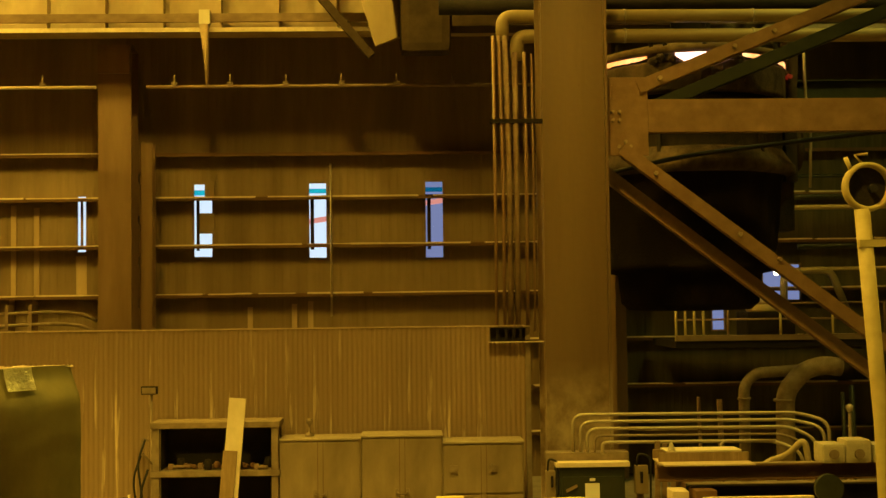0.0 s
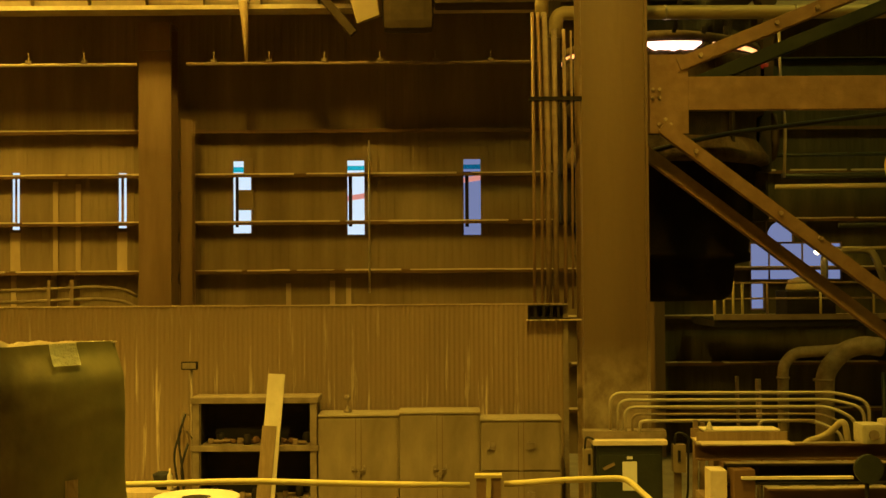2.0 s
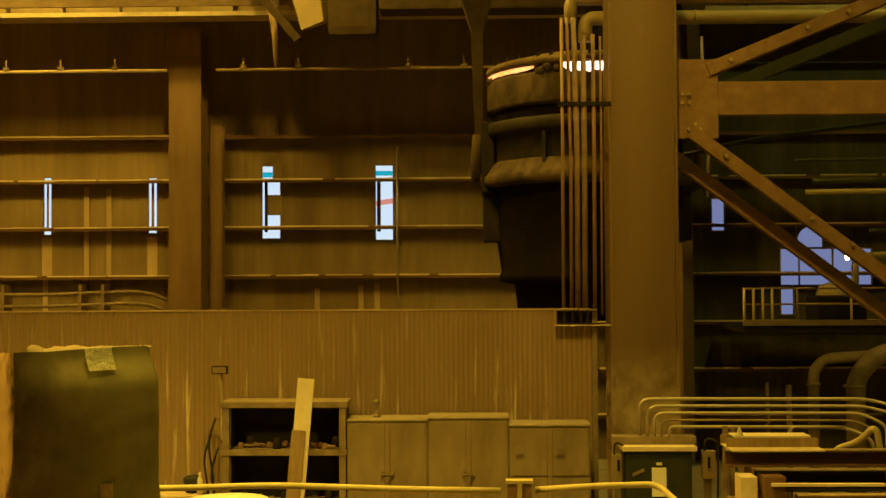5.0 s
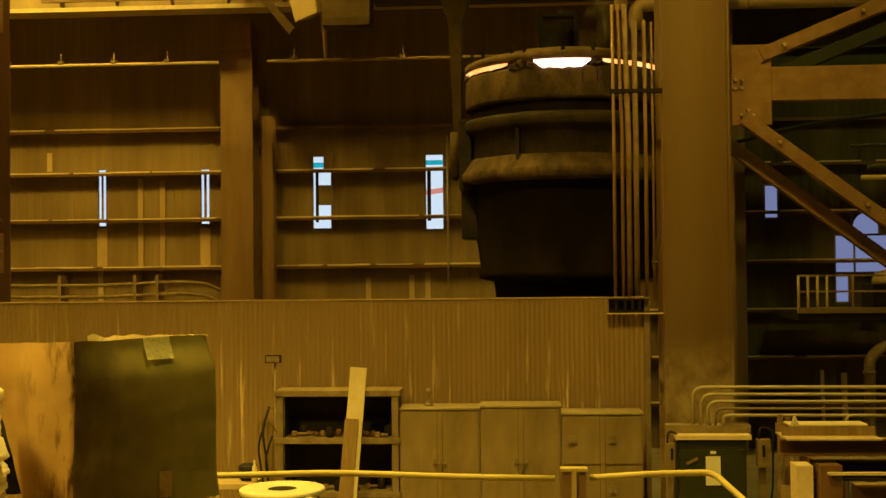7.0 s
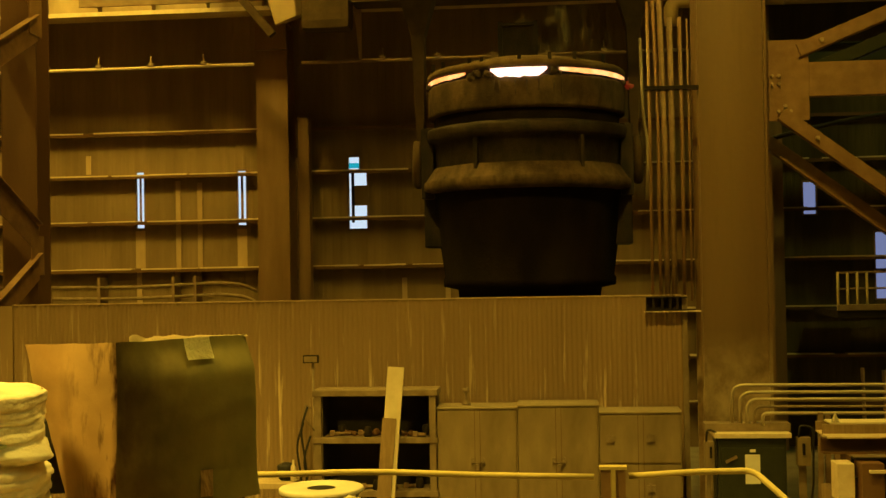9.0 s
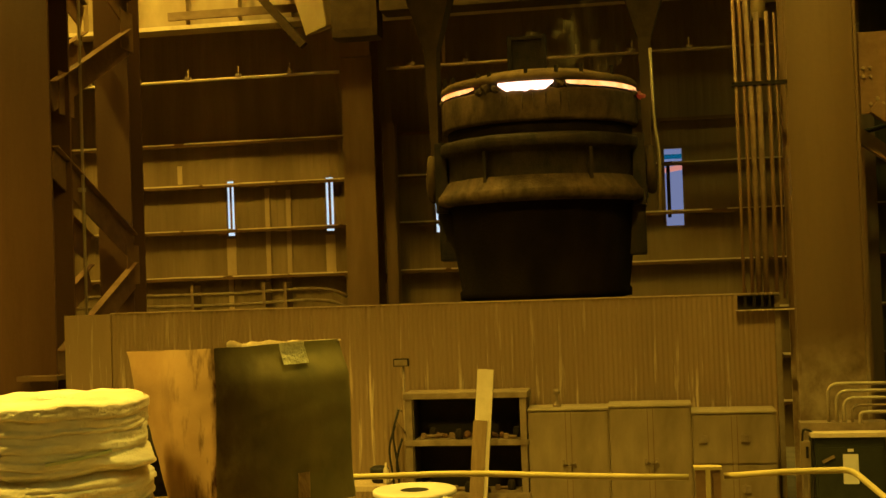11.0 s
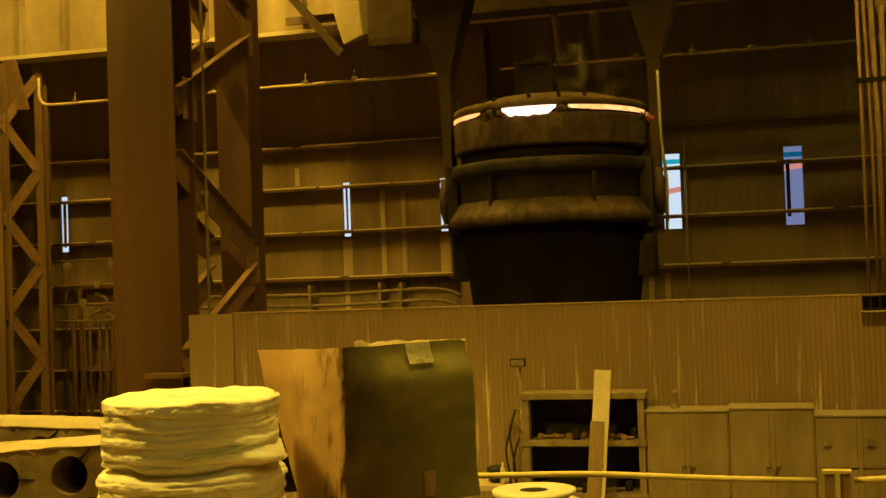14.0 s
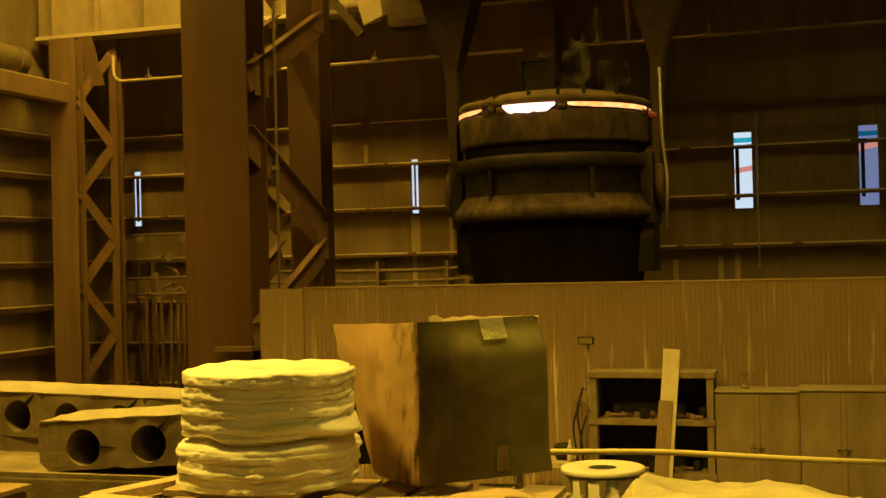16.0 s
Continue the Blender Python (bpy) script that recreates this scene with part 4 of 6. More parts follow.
part("board", B(2.12, 12.35, 1.79, 3.05, 12.38, 1.88, bevel=0.004), WEATHERED, tray)
part("board", B(2.12, 12.65, 1.79, 3.05, 12.68, 1.88, bevel=0.004), WEATHERED, tray)
part("base", B(2.12, 12.1, 1.775, 3.05, 12.68, 1.79), WOOD, tray)
part("lid", B(2.2, 12.36, 1.885, 2.98, 12.66, 1.90), REFR_TOP, tray)
bm = bmesh.new()
lathe(bm, [(0.045, 0), (0.04, 0.005), (0.02, 0.06), (0.008, 0.085)], 12, (2.26, 12.4, 1.902))
solid("small_cone", bm, SHEET, "small pale yellow cone on the crate", "cone")
reel = root("cable_reel", (3.55, 11.45, 0), "dark round disc on a thin stand before the beams", "reel")
bm = bmesh.new()
disc(bm, (3.53, 11.35, 1.65), (0, 1, 0), 0.135, 0.06, 28)
part("disc", bm, GREEN, reel)
bm = bmesh.new()
tube(bm, [(3.53, 11.4, 0.0), (3.53, 11.4, 1.6)], 0.022, 8)
part("stand", bm, DARK_STEEL, reel)
for n, (x, y, h) in enumerate(((2.20, 12.95, 1.93), (2.28, 12.97, 1.90), (2.37, 12.96, 1.86))):
    bm = bmesh.new()
    bar(bm, (x, y, 0.0), (x + 0.04, y + 0.05, h), 0.055, 0.03, up=(0, 1, 0), bevel=0.004)
    solid("standing_slat", bm, GIRT, "dark wooden slat standing on end", "slat", group="standing slats")
motor = root("yellow_gearmotor", (4.1, 12.2, 1.78), "pale yellow gear motor housing bolted on the beams", "motor")
for x0, x1, z1, bv in ((3.72, 3.95, 1.98, 0.03), (3.96, 4.22, 2.02, 0.04), (4.24, 4.42, 1.97, 0.03), (4.44, 4.9, 1.95, 0.02)):
    part("housing", B(x0, 12.05, 1.785, x1, 12.35, z1, bevel=bv), SHEET, motor)
for x in (3.83, 4.09, 4.33):
    bm = bmesh.new()
    disc(bm, (x, 12.04, 1.88), (0, 1, 0), 0.05, 0.03, 14)
    part("cap", bm, SHELF, motor)
hose = root("pale_hose", (3.6, 12.6, 0), "pale bent hose behind the beams", "hose")
bm = bmesh.new()
tube(bm, rounded([(3.30, 12.8, 0.02), (3.32, 12.8, 1.7), (3.6, 12.8, 1.78), (3.75, 12.7, 1.98), (3.84, 12.7, 1.3), (3.84, 12.7, 0.02)], 0.12), 0.035, 10)
part("hose", bm, LAGGING, hose)
bm = bmesh.new()
tube(bm, rounded([(2.9, 12.9, 0.02), (2.9, 12.9, 1.93), (3.5, 12.9, 1.93)], 0.08), 0.013, 8)
part("thin_pipe", bm, PIPE, hose)

post = root("yellow_beacon_post", (3.6, 10.0, 0), "yellow post with a round horn-like lamp housing on top", "post")
bm = bmesh.new()
tube(bm, [(3.60, 10.0, 0.0), (3.53, 10.0, 2.4), (3.41, 10.0, 4.2)], 0.066, 14)
part("shaft", bm, YELLOW, post)
bm = bmesh.new()
lathe(bm, [(0.172, -0.06), (0.205, -0.05), (0.212, 0.0), (0.205, 0.05), (0.18, 0.06), (0.168, 0.03), (0.165, -0.04)], 32)
bm.transform(Matrix.Translation((3.46, 10.0, 4.39)) @ Matrix.Rotation(radians(90), 4, "X"))
part("housing_ring", bm, YELLOW, post)
bm = bmesh.new()
disc(bm, (3.46, 10.03, 4.39), (0, 1, 0), 0.172, 0.03, 28)
part("dark_face", bm, DARK_STEEL, post)
bm = bmesh.new()
disc(bm, (3.50, 9.98, 4.375), (0, 1, 0), 0.035, 0.06, 16)
part("hub", bm, RUBBER, post)
bm = bmesh.new()
tube(bm, [(3.33, 10.0, 4.52), (3.28, 10.0, 4.64)], 0.02, 8)
part("horn", bm, YELLOW, post)
bm = bmesh.new()
tube(bm, [(3.43, 10.0, 4.58), (3.36, 10.0, 4.66), (3.47, 10.0, 4.67)], 0.014, 8)
part("eyelet", bm, YELLOW, post)
part("crossbar", B(3.36, 9.93, 3.88, 3.80, 9.99, 3.94), YELLOW, post)
part("arm", B(3.60, 9.97, 2.40, 4.3, 10.03, 2.47), YELLOW, post)

# ---- machinery bay behind the braces ----
plat = root("access_platform", (6.2, 22.0, 2.6), "raised steel platform with yellow handrail", "platform", "", "structure")
part("deck_beam", B(4.35, 21.6, 2.58, 12.5, 23.6, 2.70), DARK_STEEL, plat)
part("toe_plate", B(4.35, 21.57, 2.70, 12.5, 21.59, 2.80), GIRT, plat)
for n in range(4):
    x = 4.36 + n * 0.165
    bm = bmesh.new()
    tube(bm, [(x, 21.6, 2.7), (x, 21.6, 3.36)], 0.024, 8)
    part("rail_post", bm, YELLOW, plat)
for n in range(8):
    x = 5.3 + n * 0.95
    bm = bmesh.new()
    tube(bm, [(x, 21.6, 2.7), (x, 21.6, 3.36)], 0.022, 8)
    part("rail_post", bm, YELLOW if n in (1, 2) else GIRT, plat)
for z in (3.36, 3.08):
    bm = bmesh.new()
    tube(bm, [(4.33, 21.6, z), (12.4, 21.6, z)], 0.018, 8)
    part("handrail", bm, GIRT, plat)
for x in (4.6, 5.2, 7.0, 9.5, 12.0):
    bm = bmesh.new()
    hbeam(bm, (x, 22.2, 0), (x, 22.2, 2.55), 0.2, 0.2)
    part("leg", bm, DARK_STEEL, plat)
machine = root("dark_press", (6.3, 22.6, 2.7), "dark machine with a domed hood on the platform", "machine")
part("body", B(5.85, 22.3, 2.702, 6.75, 23.1, 3.2, bevel=0.04), DARK_STEEL, machine)
bm = bmesh.new()
lathe(bm, [(0.34, 0.0), (0.36, 0.04), (0.30, 0.20), (0.14, 0.26)], 20, (6.3, 22.7, 3.2))
part("hood", bm, LAGGING, machine)
bm = bmesh.new()
tube(bm, rounded([(6.7, 22.8, 3.2), (6.7, 22.8, 3.95), (7.6, 22.8, 3.98), (7.9, 22.8, 3.2)], 0.2), 0.07, 10)
part("pipe", bm, LAGGING, machine)
bulb = root("work_lamp", (6.44, 22.5, 4.0), "small bright bare work lamp on a bracket", "lamp")
bm = bmesh.new()
lathe(bm, [(0.02, -0.05), (0.05, -0.02), (0.05, 0.03), (0.02, 0.06)], 12, (6.44, 22.4, 3.92))
part("bulb", bm, BULB, bulb)
bm = bmesh.new()
tube(bm, [(6.44, 22.42, 3.98), (6.44, 22.75, 4.05), (6.7, 22.8, 3.97)], 0.015, 6)
part("bracket", bm, DARK_STEEL, bulb)

ducts = root("elbow_ducts", (5.6, 19.0, 0), "two dusty elbowed ducts rising and bending over", "duct")
for pts, r in (([(4.90, 19.2, 0.0), (4.90, 19.2, 2.06), (5.08, 19.2, 2.26), (6.1, 19.2, 2.32)], 0.088), ([(5.42, 18.8, 0.0), (5.44, 18.8, 2.00), (5.75, 18.8, 2.32), (6.05, 18.8, 2.40), (6.33, 18.8, 2.36)], 0.145)):
    bm = bmesh.new()
    tube(bm, rounded(pts, 0.25, 7), r, 16)
    d = part("duct", bm, SHELF, ducts)
    bm = bmesh.new()
    tube(bm, [(pts[0][0], pts[0][1], 1.84), (pts[0][0], pts[0][1], 1.88)], r + 0.02, 16)
    part("flange", bm, SHELF, d)
for n, (x, y, z0, z1, r, mt) in enumerate(((4.0, 18.5, 0, 1.95, 0.03, GIRT), (4.35, 18.6, 0, 1.9, 0.045, GIRT), (6.2, 18.4, 0, 2.0, 0.03, GREEN), (6.38, 18.5, 0, 2.1, 0.04, GREEN))):
    bm = bmesh.new()
    tube(bm, [(x, y, z0), (x + 0.02, y, (z0 + z1) / 2), (x, y, z1)], r, 10)
    solid("standpipe", bm, mt, "thin upright pipe among the machinery", "pipe", group="standpipes")
frame_ob = root("pipe_rack", (9.0, 20.0, 0), "green-painted pipe rack over the machinery bay", "pipe rack")
for z, y, r, mt in ((5.15, 20.2, 0.05, GREEN), (5.0, 20.6, 0.045, LAGGING), (5.6, 21.2, 0.035, GREEN), (6.6, 20.4, 0.12, GREEN), (4.35, 21.0, 0.045, GREEN), (3.95, 20.9, 0.03, LAGGING)):
    bm = bmesh.new()
    tube(bm, [(3.6 if z > 6 else 6.4 if z < 5 else 5.2, y, z), (12.8, y, z + 0.05)], r, 10)
    part("pipe", bm, mt, frame_ob)
for x in (7.9, 12.0):
    bm = bmesh.new()
    hbeam(bm, (x, 20.6, 0), (x, 20.6, 7.2), 0.25, 0.25)
    part("leg", bm, BRACE, frame_ob)
bm = bmesh.new()
hbeam(bm, (2.3, 20.9, 7.0), (12.8, 20.9, 7.0), 0.5, 0.3)
part("cross_beam", bm, GREEN, frame_ob)
bm = bmesh.new()
tube(bm, rounded([(1.95, 14.9, 5.0), (3.0, 15.0, 5.25), (4.4, 15.0, 5.42), (6.5, 14.6, 5.6)], 0.4), 0.03, 8)
solid("sagging_hose", bm, RUBBER, "sagging black hose tied to the column and strut", "hose")
stand = root("short_valve", (4.75, 14.4, 0), "short standpipe with a round valve head", "valve")
bm = bmesh.new()
tube(bm, [(4.78, 14.2, 0), (4.78, 14.2, 2.12)], 0.02, 8)
part("stem", bm, SHELF, stand)
bm = bmesh.new()
lathe(bm, [(0.02, -0.05), (0.04, -0.03), (0.045, 0.015), (0.02, 0.04)], 14, (4.78, 14.2, 2.15))
part("head", bm, PIPE, stand)


# ---- conduits and machinery on the far left ----
side = root("wall_conduits", (-9, 23.6, 3.2), "sagging pale conduits along the far wall", "conduit")
for z in (3.33, 3.10):
    bm = bmesh.new()
    tube(bm, rounded([(-12.5, 23.6, z), (-10.6, 23.6, z - 0.02), (-8.9, 23.6, z - 0.03), (-7.2, 23.6, z + 0.03), (-6.72, 23.6, z - 0.02), (-6.45, 23.6, z - 0.16)], 0.25), 0.034, 8)
    part("conduit", bm, SHELF, side)
for x in (-9.7, -8.17, -7.72, -6.4):
    part("strap", B(x - 0.03, 23.56, 2.9, x + 0.03, 23.99, 3.5), GIRT, side)
random.seed(11)
clutter = root("pipe_manifold", (-14.2, 22.8, 0), "tangle of dusty pipes and valves on the far wall", "manifold")
for n in range(14):
    x = -15.35 + n * 0.16 + random.uniform(-0.03, 0.03)
    z1 = random.uniform(2.6, 4.3)
    bm = bmesh.new()
    y = 23.3 + random.uniform(-0.2, 0.2)
    tube(bm, rounded([(x, y, 0.0), (x, y, z1), (x + random.choice((-0.25, 0.25)), y, z1 + 0.12)], 0.08), random.choice((0.02, 0.03, 0.045)), 8)
    part("pipe", bm, random.choice((COLUMN, GIRT, BRACE)), clutter)
for z in (3.25, 3.66, 4.2, 2.9):
    bm = bmesh.new()
    tube(bm, [(-15.4, 23.1, z), (-13.0, 23.1, z + 0.02)], 0.03, 8)
    part("header", bm, GIRT, clutter)
for n in range(6):
    x, z = -15.0 + n * 0.35, random.choice((3.3, 3.7, 4.1))
    bm = bmesh.new()
    disc(bm, (x, 23.0, z), (0, 1, 0), 0.09, 0.03, 14)
    tube(bm, [(x, 23.0, z), (x, 23.15, z)], 0.02, 6)
    part("valve_wheel", bm, SHELF, clutter)
bm = bmesh.new()
tube(bm, rounded([(-15.5, 22.9, 0.0), (-15.5, 22.9, 5.2), (-15.35, 22.9, 5.5), (-15.35, 22.9, 8.2)], 0.2), 0.06, 10)
part("downcomer", bm, GIRT, clutter)
bm = bmesh.new()
tube(bm, [(-12.6, 22.9, 0), (-12.6, 22.9, 8.2)], 0.045, 10)
part("downcomer", bm, GIRT, clutter)

# ---- viewing deck and guard rail ----
deck = root("viewing_deck", (-1.5, 0, 1.85), "raised steel viewing deck", "deck", "", "structure")
part("deck_plate", B(-7.5, -7.5, 1.78, 4.5, 6.75, 1.85), DECK, deck)
for x in (-7.0, -3.5, 0.0, 4.0):
    for y in (-6.5, -1.5, 6.3):
        part("leg", B(x - 0.1, y - 0.1, 0, x + 0.1, y + 0.1, 1.78), GIRT, deck)
rail = root("guard_rail", (-0.4, 5.84, 1.85), "bent yellow guard rail fixed to an I-beam stub", "guard rail")
bm = bmesh.new()
tube(bm, rounded([(-2.7, 5.85, 2.46), (-1.98, 5.85, 2.462), (-1.46, 5.85, 2.478), (-0.86, 5.85, 2.457), (-0.335, 5.85, 2.448)], 0.2), 0.0155, 10)
part("rail", bm, YELLOW, rail)
bm = bmesh.new()
tube(bm, rounded([(-0.165, 5.85, 2.452), (0.157, 5.85, 2.472), (0.438, 5.85, 2.478), (0.60, 5.66, 2.335), (0.70, 5.54, 2.07)], 0.05), 0.0155, 10)
part("rail", bm, YELLOW, rail)
bm = bmesh.new()
hbeam(bm, (-0.243, 5.80, 2.412), (-0.243, 5.87, 2.412), 0.185, 0.134, 0.014, 0.02)
part("beam_stub", bm, YELLOW, rail)
part("gusset", B(-0.303, 5.806, 2.335, -0.257, 5.822, 2.496), BRACE, rail)
part("gusset", B(-0.229, 5.806, 2.335, -0.183, 5.822, 2.496), BRACE, rail)
for x, y, z in ((-2.62, 5.87, 2.45), (-0.243, 5.87, 2.32), (0.70, 5.54, 2.08)):
    bm = bmesh.new()
    tube(bm, [(x, y, 1.85), (x, y, z)], 0.022, 8)
    part("post", bm, YELLOW, rail)

# crumpled sheet over a bundle on the deck
random.seed(3)
bm = bmesh.new()
NX, NY, grid = 150, 40, []
for i in range(NX + 1):
    row = []
    for j in range(NY + 1):
        u, v = i / NX, j / NY
        x, y = -1.50 + 2.1 * u, 3.62 + 0.62 * v
        edge = min(1.0, 9 * u, 9 * (1 - u), 5 * v, 5 * (1 - v))
        z = 2.595 + 0.055 * math.sin(4.3 * u + 0.6) * (1 - u) + 0.05 * noise.noise(Vector((x * 3, y * 4, 1.3))) + 0.050 * (0.5 - abs(noise.noise(Vector((x * 4 + y * 5, y * 6, 4.0))))) + 0.012 * (0.5 - abs(noise.noise(Vector((x * 11, y * 14, 2)))))
        row.append(bm.verts.new((x + 0.02 * noise.noise(Vector((x * 8, y * 8, 7))), y, 1.852 + (z - 1.852) * (edge ** 0.35 if edge > 0 else 0))))
    grid.append(row)
for i in range(NX):
    for j in range(NY):
        bm.faces.new((grid[i][j], grid[i + 1][j], grid[i + 1][j + 1], grid[i][j + 1])).smooth = True
solid("crumpled_sheet", bm, SHEET, "crumpled pale yellow sheet thrown over a bundle", "sheet")

# ringed drum on a stand below the deck edge
drum = root("ringed_drum", (-2.33, 9.0, 0), "pale drum with a broad ring lid and a round hole", "drum")
part("stand", B(-2.62, 8.72, 0, -2.04, 9.28, 0.95), SHELF, drum)
bm = bmesh.new()
lathe(bm, [(0.28, 0.952), (0.29, 0.97), (0.285, 1.25), (0.295, 1.27), (0.285, 1.29), (0.285, 1.60), (0.295, 1.62), (0.285, 1.64), (0.285, 1.79)], 36, (-2.33, 9.0, 0))
part("shell", bm, WHITE, drum)
bm = bmesh.new()
lathe(bm, [(0.105, 1.812), (0.108, 1.842), (0.116, 1.847), (0.30, 1.852), (0.318, 1.850), (0.325, 1.843), (0.325, 1.818), (0.318, 1.812), (0.105, 1.812)], 40, (-2.33, 9.0, 0), close=False)
part("ring_lid", bm, WHITE, drum)
# black disc in place of the shade inside the drum's hole
bm = bmesh.new()
disc(bm, (-2.33, 9.0, 1.838), (0, 0, 1), 0.126, 0.01, 24)
part("opening_shade", bm, RECESS_SHADE, drum)
for k in range(5):
    a = -2.4 + k * 0.5
    bm = bmesh.new()
    bar(bm, (-2.33 + 0.30 * math.cos(a), 9.0 + 0.30 * math.sin(a), 1.68), (-2.33 + 0.31 * math.cos(a), 9.0 + 0.31 * math.sin(a), 1.79), 0.05, 0.02, up=(math.cos(a), math.sin(a), 0))
    part("clamp", bm, SHELF, drum)

# ---- pallet stack with box, fibre roll and refractory blocks ----
crate = root("pallet_stack", (-3.0, 4.6, 1.85), "stack of rough wooden pallets with loose boards", "pallet stack")
for n in range(4):
    z = 1.852 + n * 0.152
    for k in range(3):
        part("bearer", B(-3.75, 3.95 + k * 0.5, z, -1.75, 4.05 + k * 0.5, z + 0.095), PALLET, crate)
    for k in range(9):
        x = -3.76 + k * 0.225
        part("deck_board", B(x, 3.93, z + 0.097, x + 0.19, 5.1, z + 0.122, bevel=0.003), PALLET, crate)
for p, q in (((-3.68, 4.16, 2.478), (-2.45, 3.98, 2.478)), ((-3.66, 4.2, 2.478), (-3.35, 5.0, 2.478)), ((-2.62, 4.35, 2.478), (-2.18, 4.12, 2.478)), ((-2.35, 4.16, 2.505), (-1.85, 4.3, 2.505))):
    bm = bmesh.new()
    bar(bm, p, q, 0.10, 0.045, bevel=0.004)
    part("loose_board", bm, PALLET, crate)

# cardboard box, bulged and leaning
BOX = [(-2.352, 4.685), (-1.842, 5.208), (-2.185, 5.524), (-2.695, 5.001)]
carton = root("cardboard_box", (-2.3, 5.1, 2.48), "large stained cardboard box, bulged, with tape on the printed side", "box")


L0, L1, L2, L3 = (0.013, 0.0), (-0.03, 0.0), (-0.06, 0.06), (-0.235, 0.10)
LEANS, TOPS = (L0, L1, L2, L3), (3.20, 3.205, 3.15, 3.178)
A0, A1 = Vector((*BOX[0], 0)), Vector((*BOX[1], 0))
SIDE, OUT = (A1 - A0).normalized(), Vector((A1.y - A0.y, A0.x - A1.x, 0)).normalized()


def setback(p, t):
    """How far the printed side leans in towards its top edge."""
    k = max(0.0, min(1.0, (t - 0.76) / 0.24))
    along_side = (p - A0).dot(SIDE) / (A1 - A0).length
    return 0.065 * k * k * (3 - 2 * k) * max(0.0, min(1.0, along_side / 0.30)) * math.exp(-((p - A0).dot(OUT) / 0.16) ** 2)


bm = bmesh.new()
RAD, LEV, rows = 0.045, 30, []
for v in range(LEV + 1):
    t = v / LEV
    quad = [Vector((BOX[k][0] + t * LEANS[k][0], BOX[k][1] + t * LEANS[k][1], 0)) for k in range(4)]
    ring = []
    for k in range(4):
        p0, p1, p2 = quad[k - 1], quad[k], quad[(k + 1) % 4]
        e0, e1 = (p0 - p1).normalized() * RAD, (p2 - p1).normalized() * RAD
        for n in range(6):
            w = n / 5
            ring.append(((p1 + e0).lerp(p1, w).lerp(p1.lerp(p1 + e1, w), w), TOPS[k], 3 if k == 0 and n < 3 else k if n >= 3 else (k - 1) % 4))
        q0, q1 = p1 + e1, p2 + (p1 - p2).normalized() * RAD
        nrm = Vector((p2.y - p1.y, p1.x - p2.x, 0)).normalized()
        for n in range(1, 14):
            w = n / 14
            bulge = (0.022, 0.012, 0.012, 0.034)[k] * math.sin(math.pi * w) * (0.35 + 0.65 * math.sin(math.pi * min(1, t * 0.9)))
            ring.append((q0.lerp(q1, w) + nrm * bulge, TOPS[k] * (1 - w) + TOPS[(k + 1) % 4] * w, k))
    row = []
    for p, top, k in ring:
        dent = 0.016 * noise.noise(Vector((p.x * 3.5, p.y * 3.5, t * 2.2))) + 0.005 * noise.noise(Vector((p.x * 14, p.y * 14, t * 9)))
        mid = Vector((-2.27, 5.10, 0))
        out = (p - mid).normalized()
        p = p + out * dent - OUT * setback(p, t)
        row.append((bm.verts.new((p.x, p.y, 2.482 + (top - 2.482) * t + 0.006 * noise.noise(Vector((p.x * 6, p.y * 6, 0))) * t)), k))
    rows.append(row)
for lo, hi in zip(rows, rows[1:]):
    for n in range(len(lo)):
        m = (n + 1) % len(lo)
        f = bm.faces.new((lo[n][0], lo[m][0], hi[m][0], hi[n][0]))
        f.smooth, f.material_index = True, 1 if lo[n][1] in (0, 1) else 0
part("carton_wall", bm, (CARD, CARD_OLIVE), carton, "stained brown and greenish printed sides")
bm = bmesh.new()
tops = [(BOX[k][0] + q[0], BOX[k][1] + q[1], z) for k, q, z in ((0, L0, 3.192), (1, L1, 3.197), (2, L2, 3.142), (3, L3, 3.170))]
mid = [(a + b) / 2 for a, b in zip(tops[0], tops[2])]
vs = [bm.verts.new(Vector(v).lerp(Vector((mid[0], mid[1], v[2])), w)) for v, w in zip(tops, (0.04, 0.10, 0.08, 0.10))]
for v in vs[:2]:
    v.co -= OUT * 0.06
c = bm.verts.new((mid[0], mid[1], 3.165))
for k in range(4):
    bm.faces.new((vs[k], vs[(k + 1) % 4], c))
bmesh.ops.subdivide_edges(bm, edges=bm.edges[:], cuts=4, use_grid_fill=True)
for v in bm.verts:
    v.co.z += 0.012 * noise.noise(v.co * 7)
bmesh.ops.solidify(bm, geom=bm.faces[:], thickness=0.006)
part("top_flap", bm, REFR_TOP, carton, "pale dusty top flaps")
bm = bmesh.new()
n = 26
for k in range(n):
    s, s2 = k / n, (k + 1) / n
    p = Vector(tops[0]).lerp(Vector(tops[1]), 0.12 + 0.88 * s)
    q = Vector(tops[0]).lerp(Vector(tops[1]), 0.12 + 0.88 * s2)
    p, q = p - OUT * setback(p, 1.0), q - OUT * setback(q, 1.0)
    h1, h2 = 0.020 * (1.05 - s) * (1.2 + noise.noise(Vector((s * 9, 0, 0)))), 0.020 * (1.05 - s2) * (1.2 + noise.noise(Vector((s2 * 9, 0, 0))))
    bm.faces.new([bm.verts.new(v) for v in (p, q, q + Vector((-0.01, 0.02, h2 + 0.004)), p + Vector((-0.01, 0.02, h1 + 0.004)))])
bmesh.ops.solidify(bm, geom=bm.faces[:], thickness=0.003)
part("torn_edge", bm, REFR_TOP, carton, "torn pale flap edge")
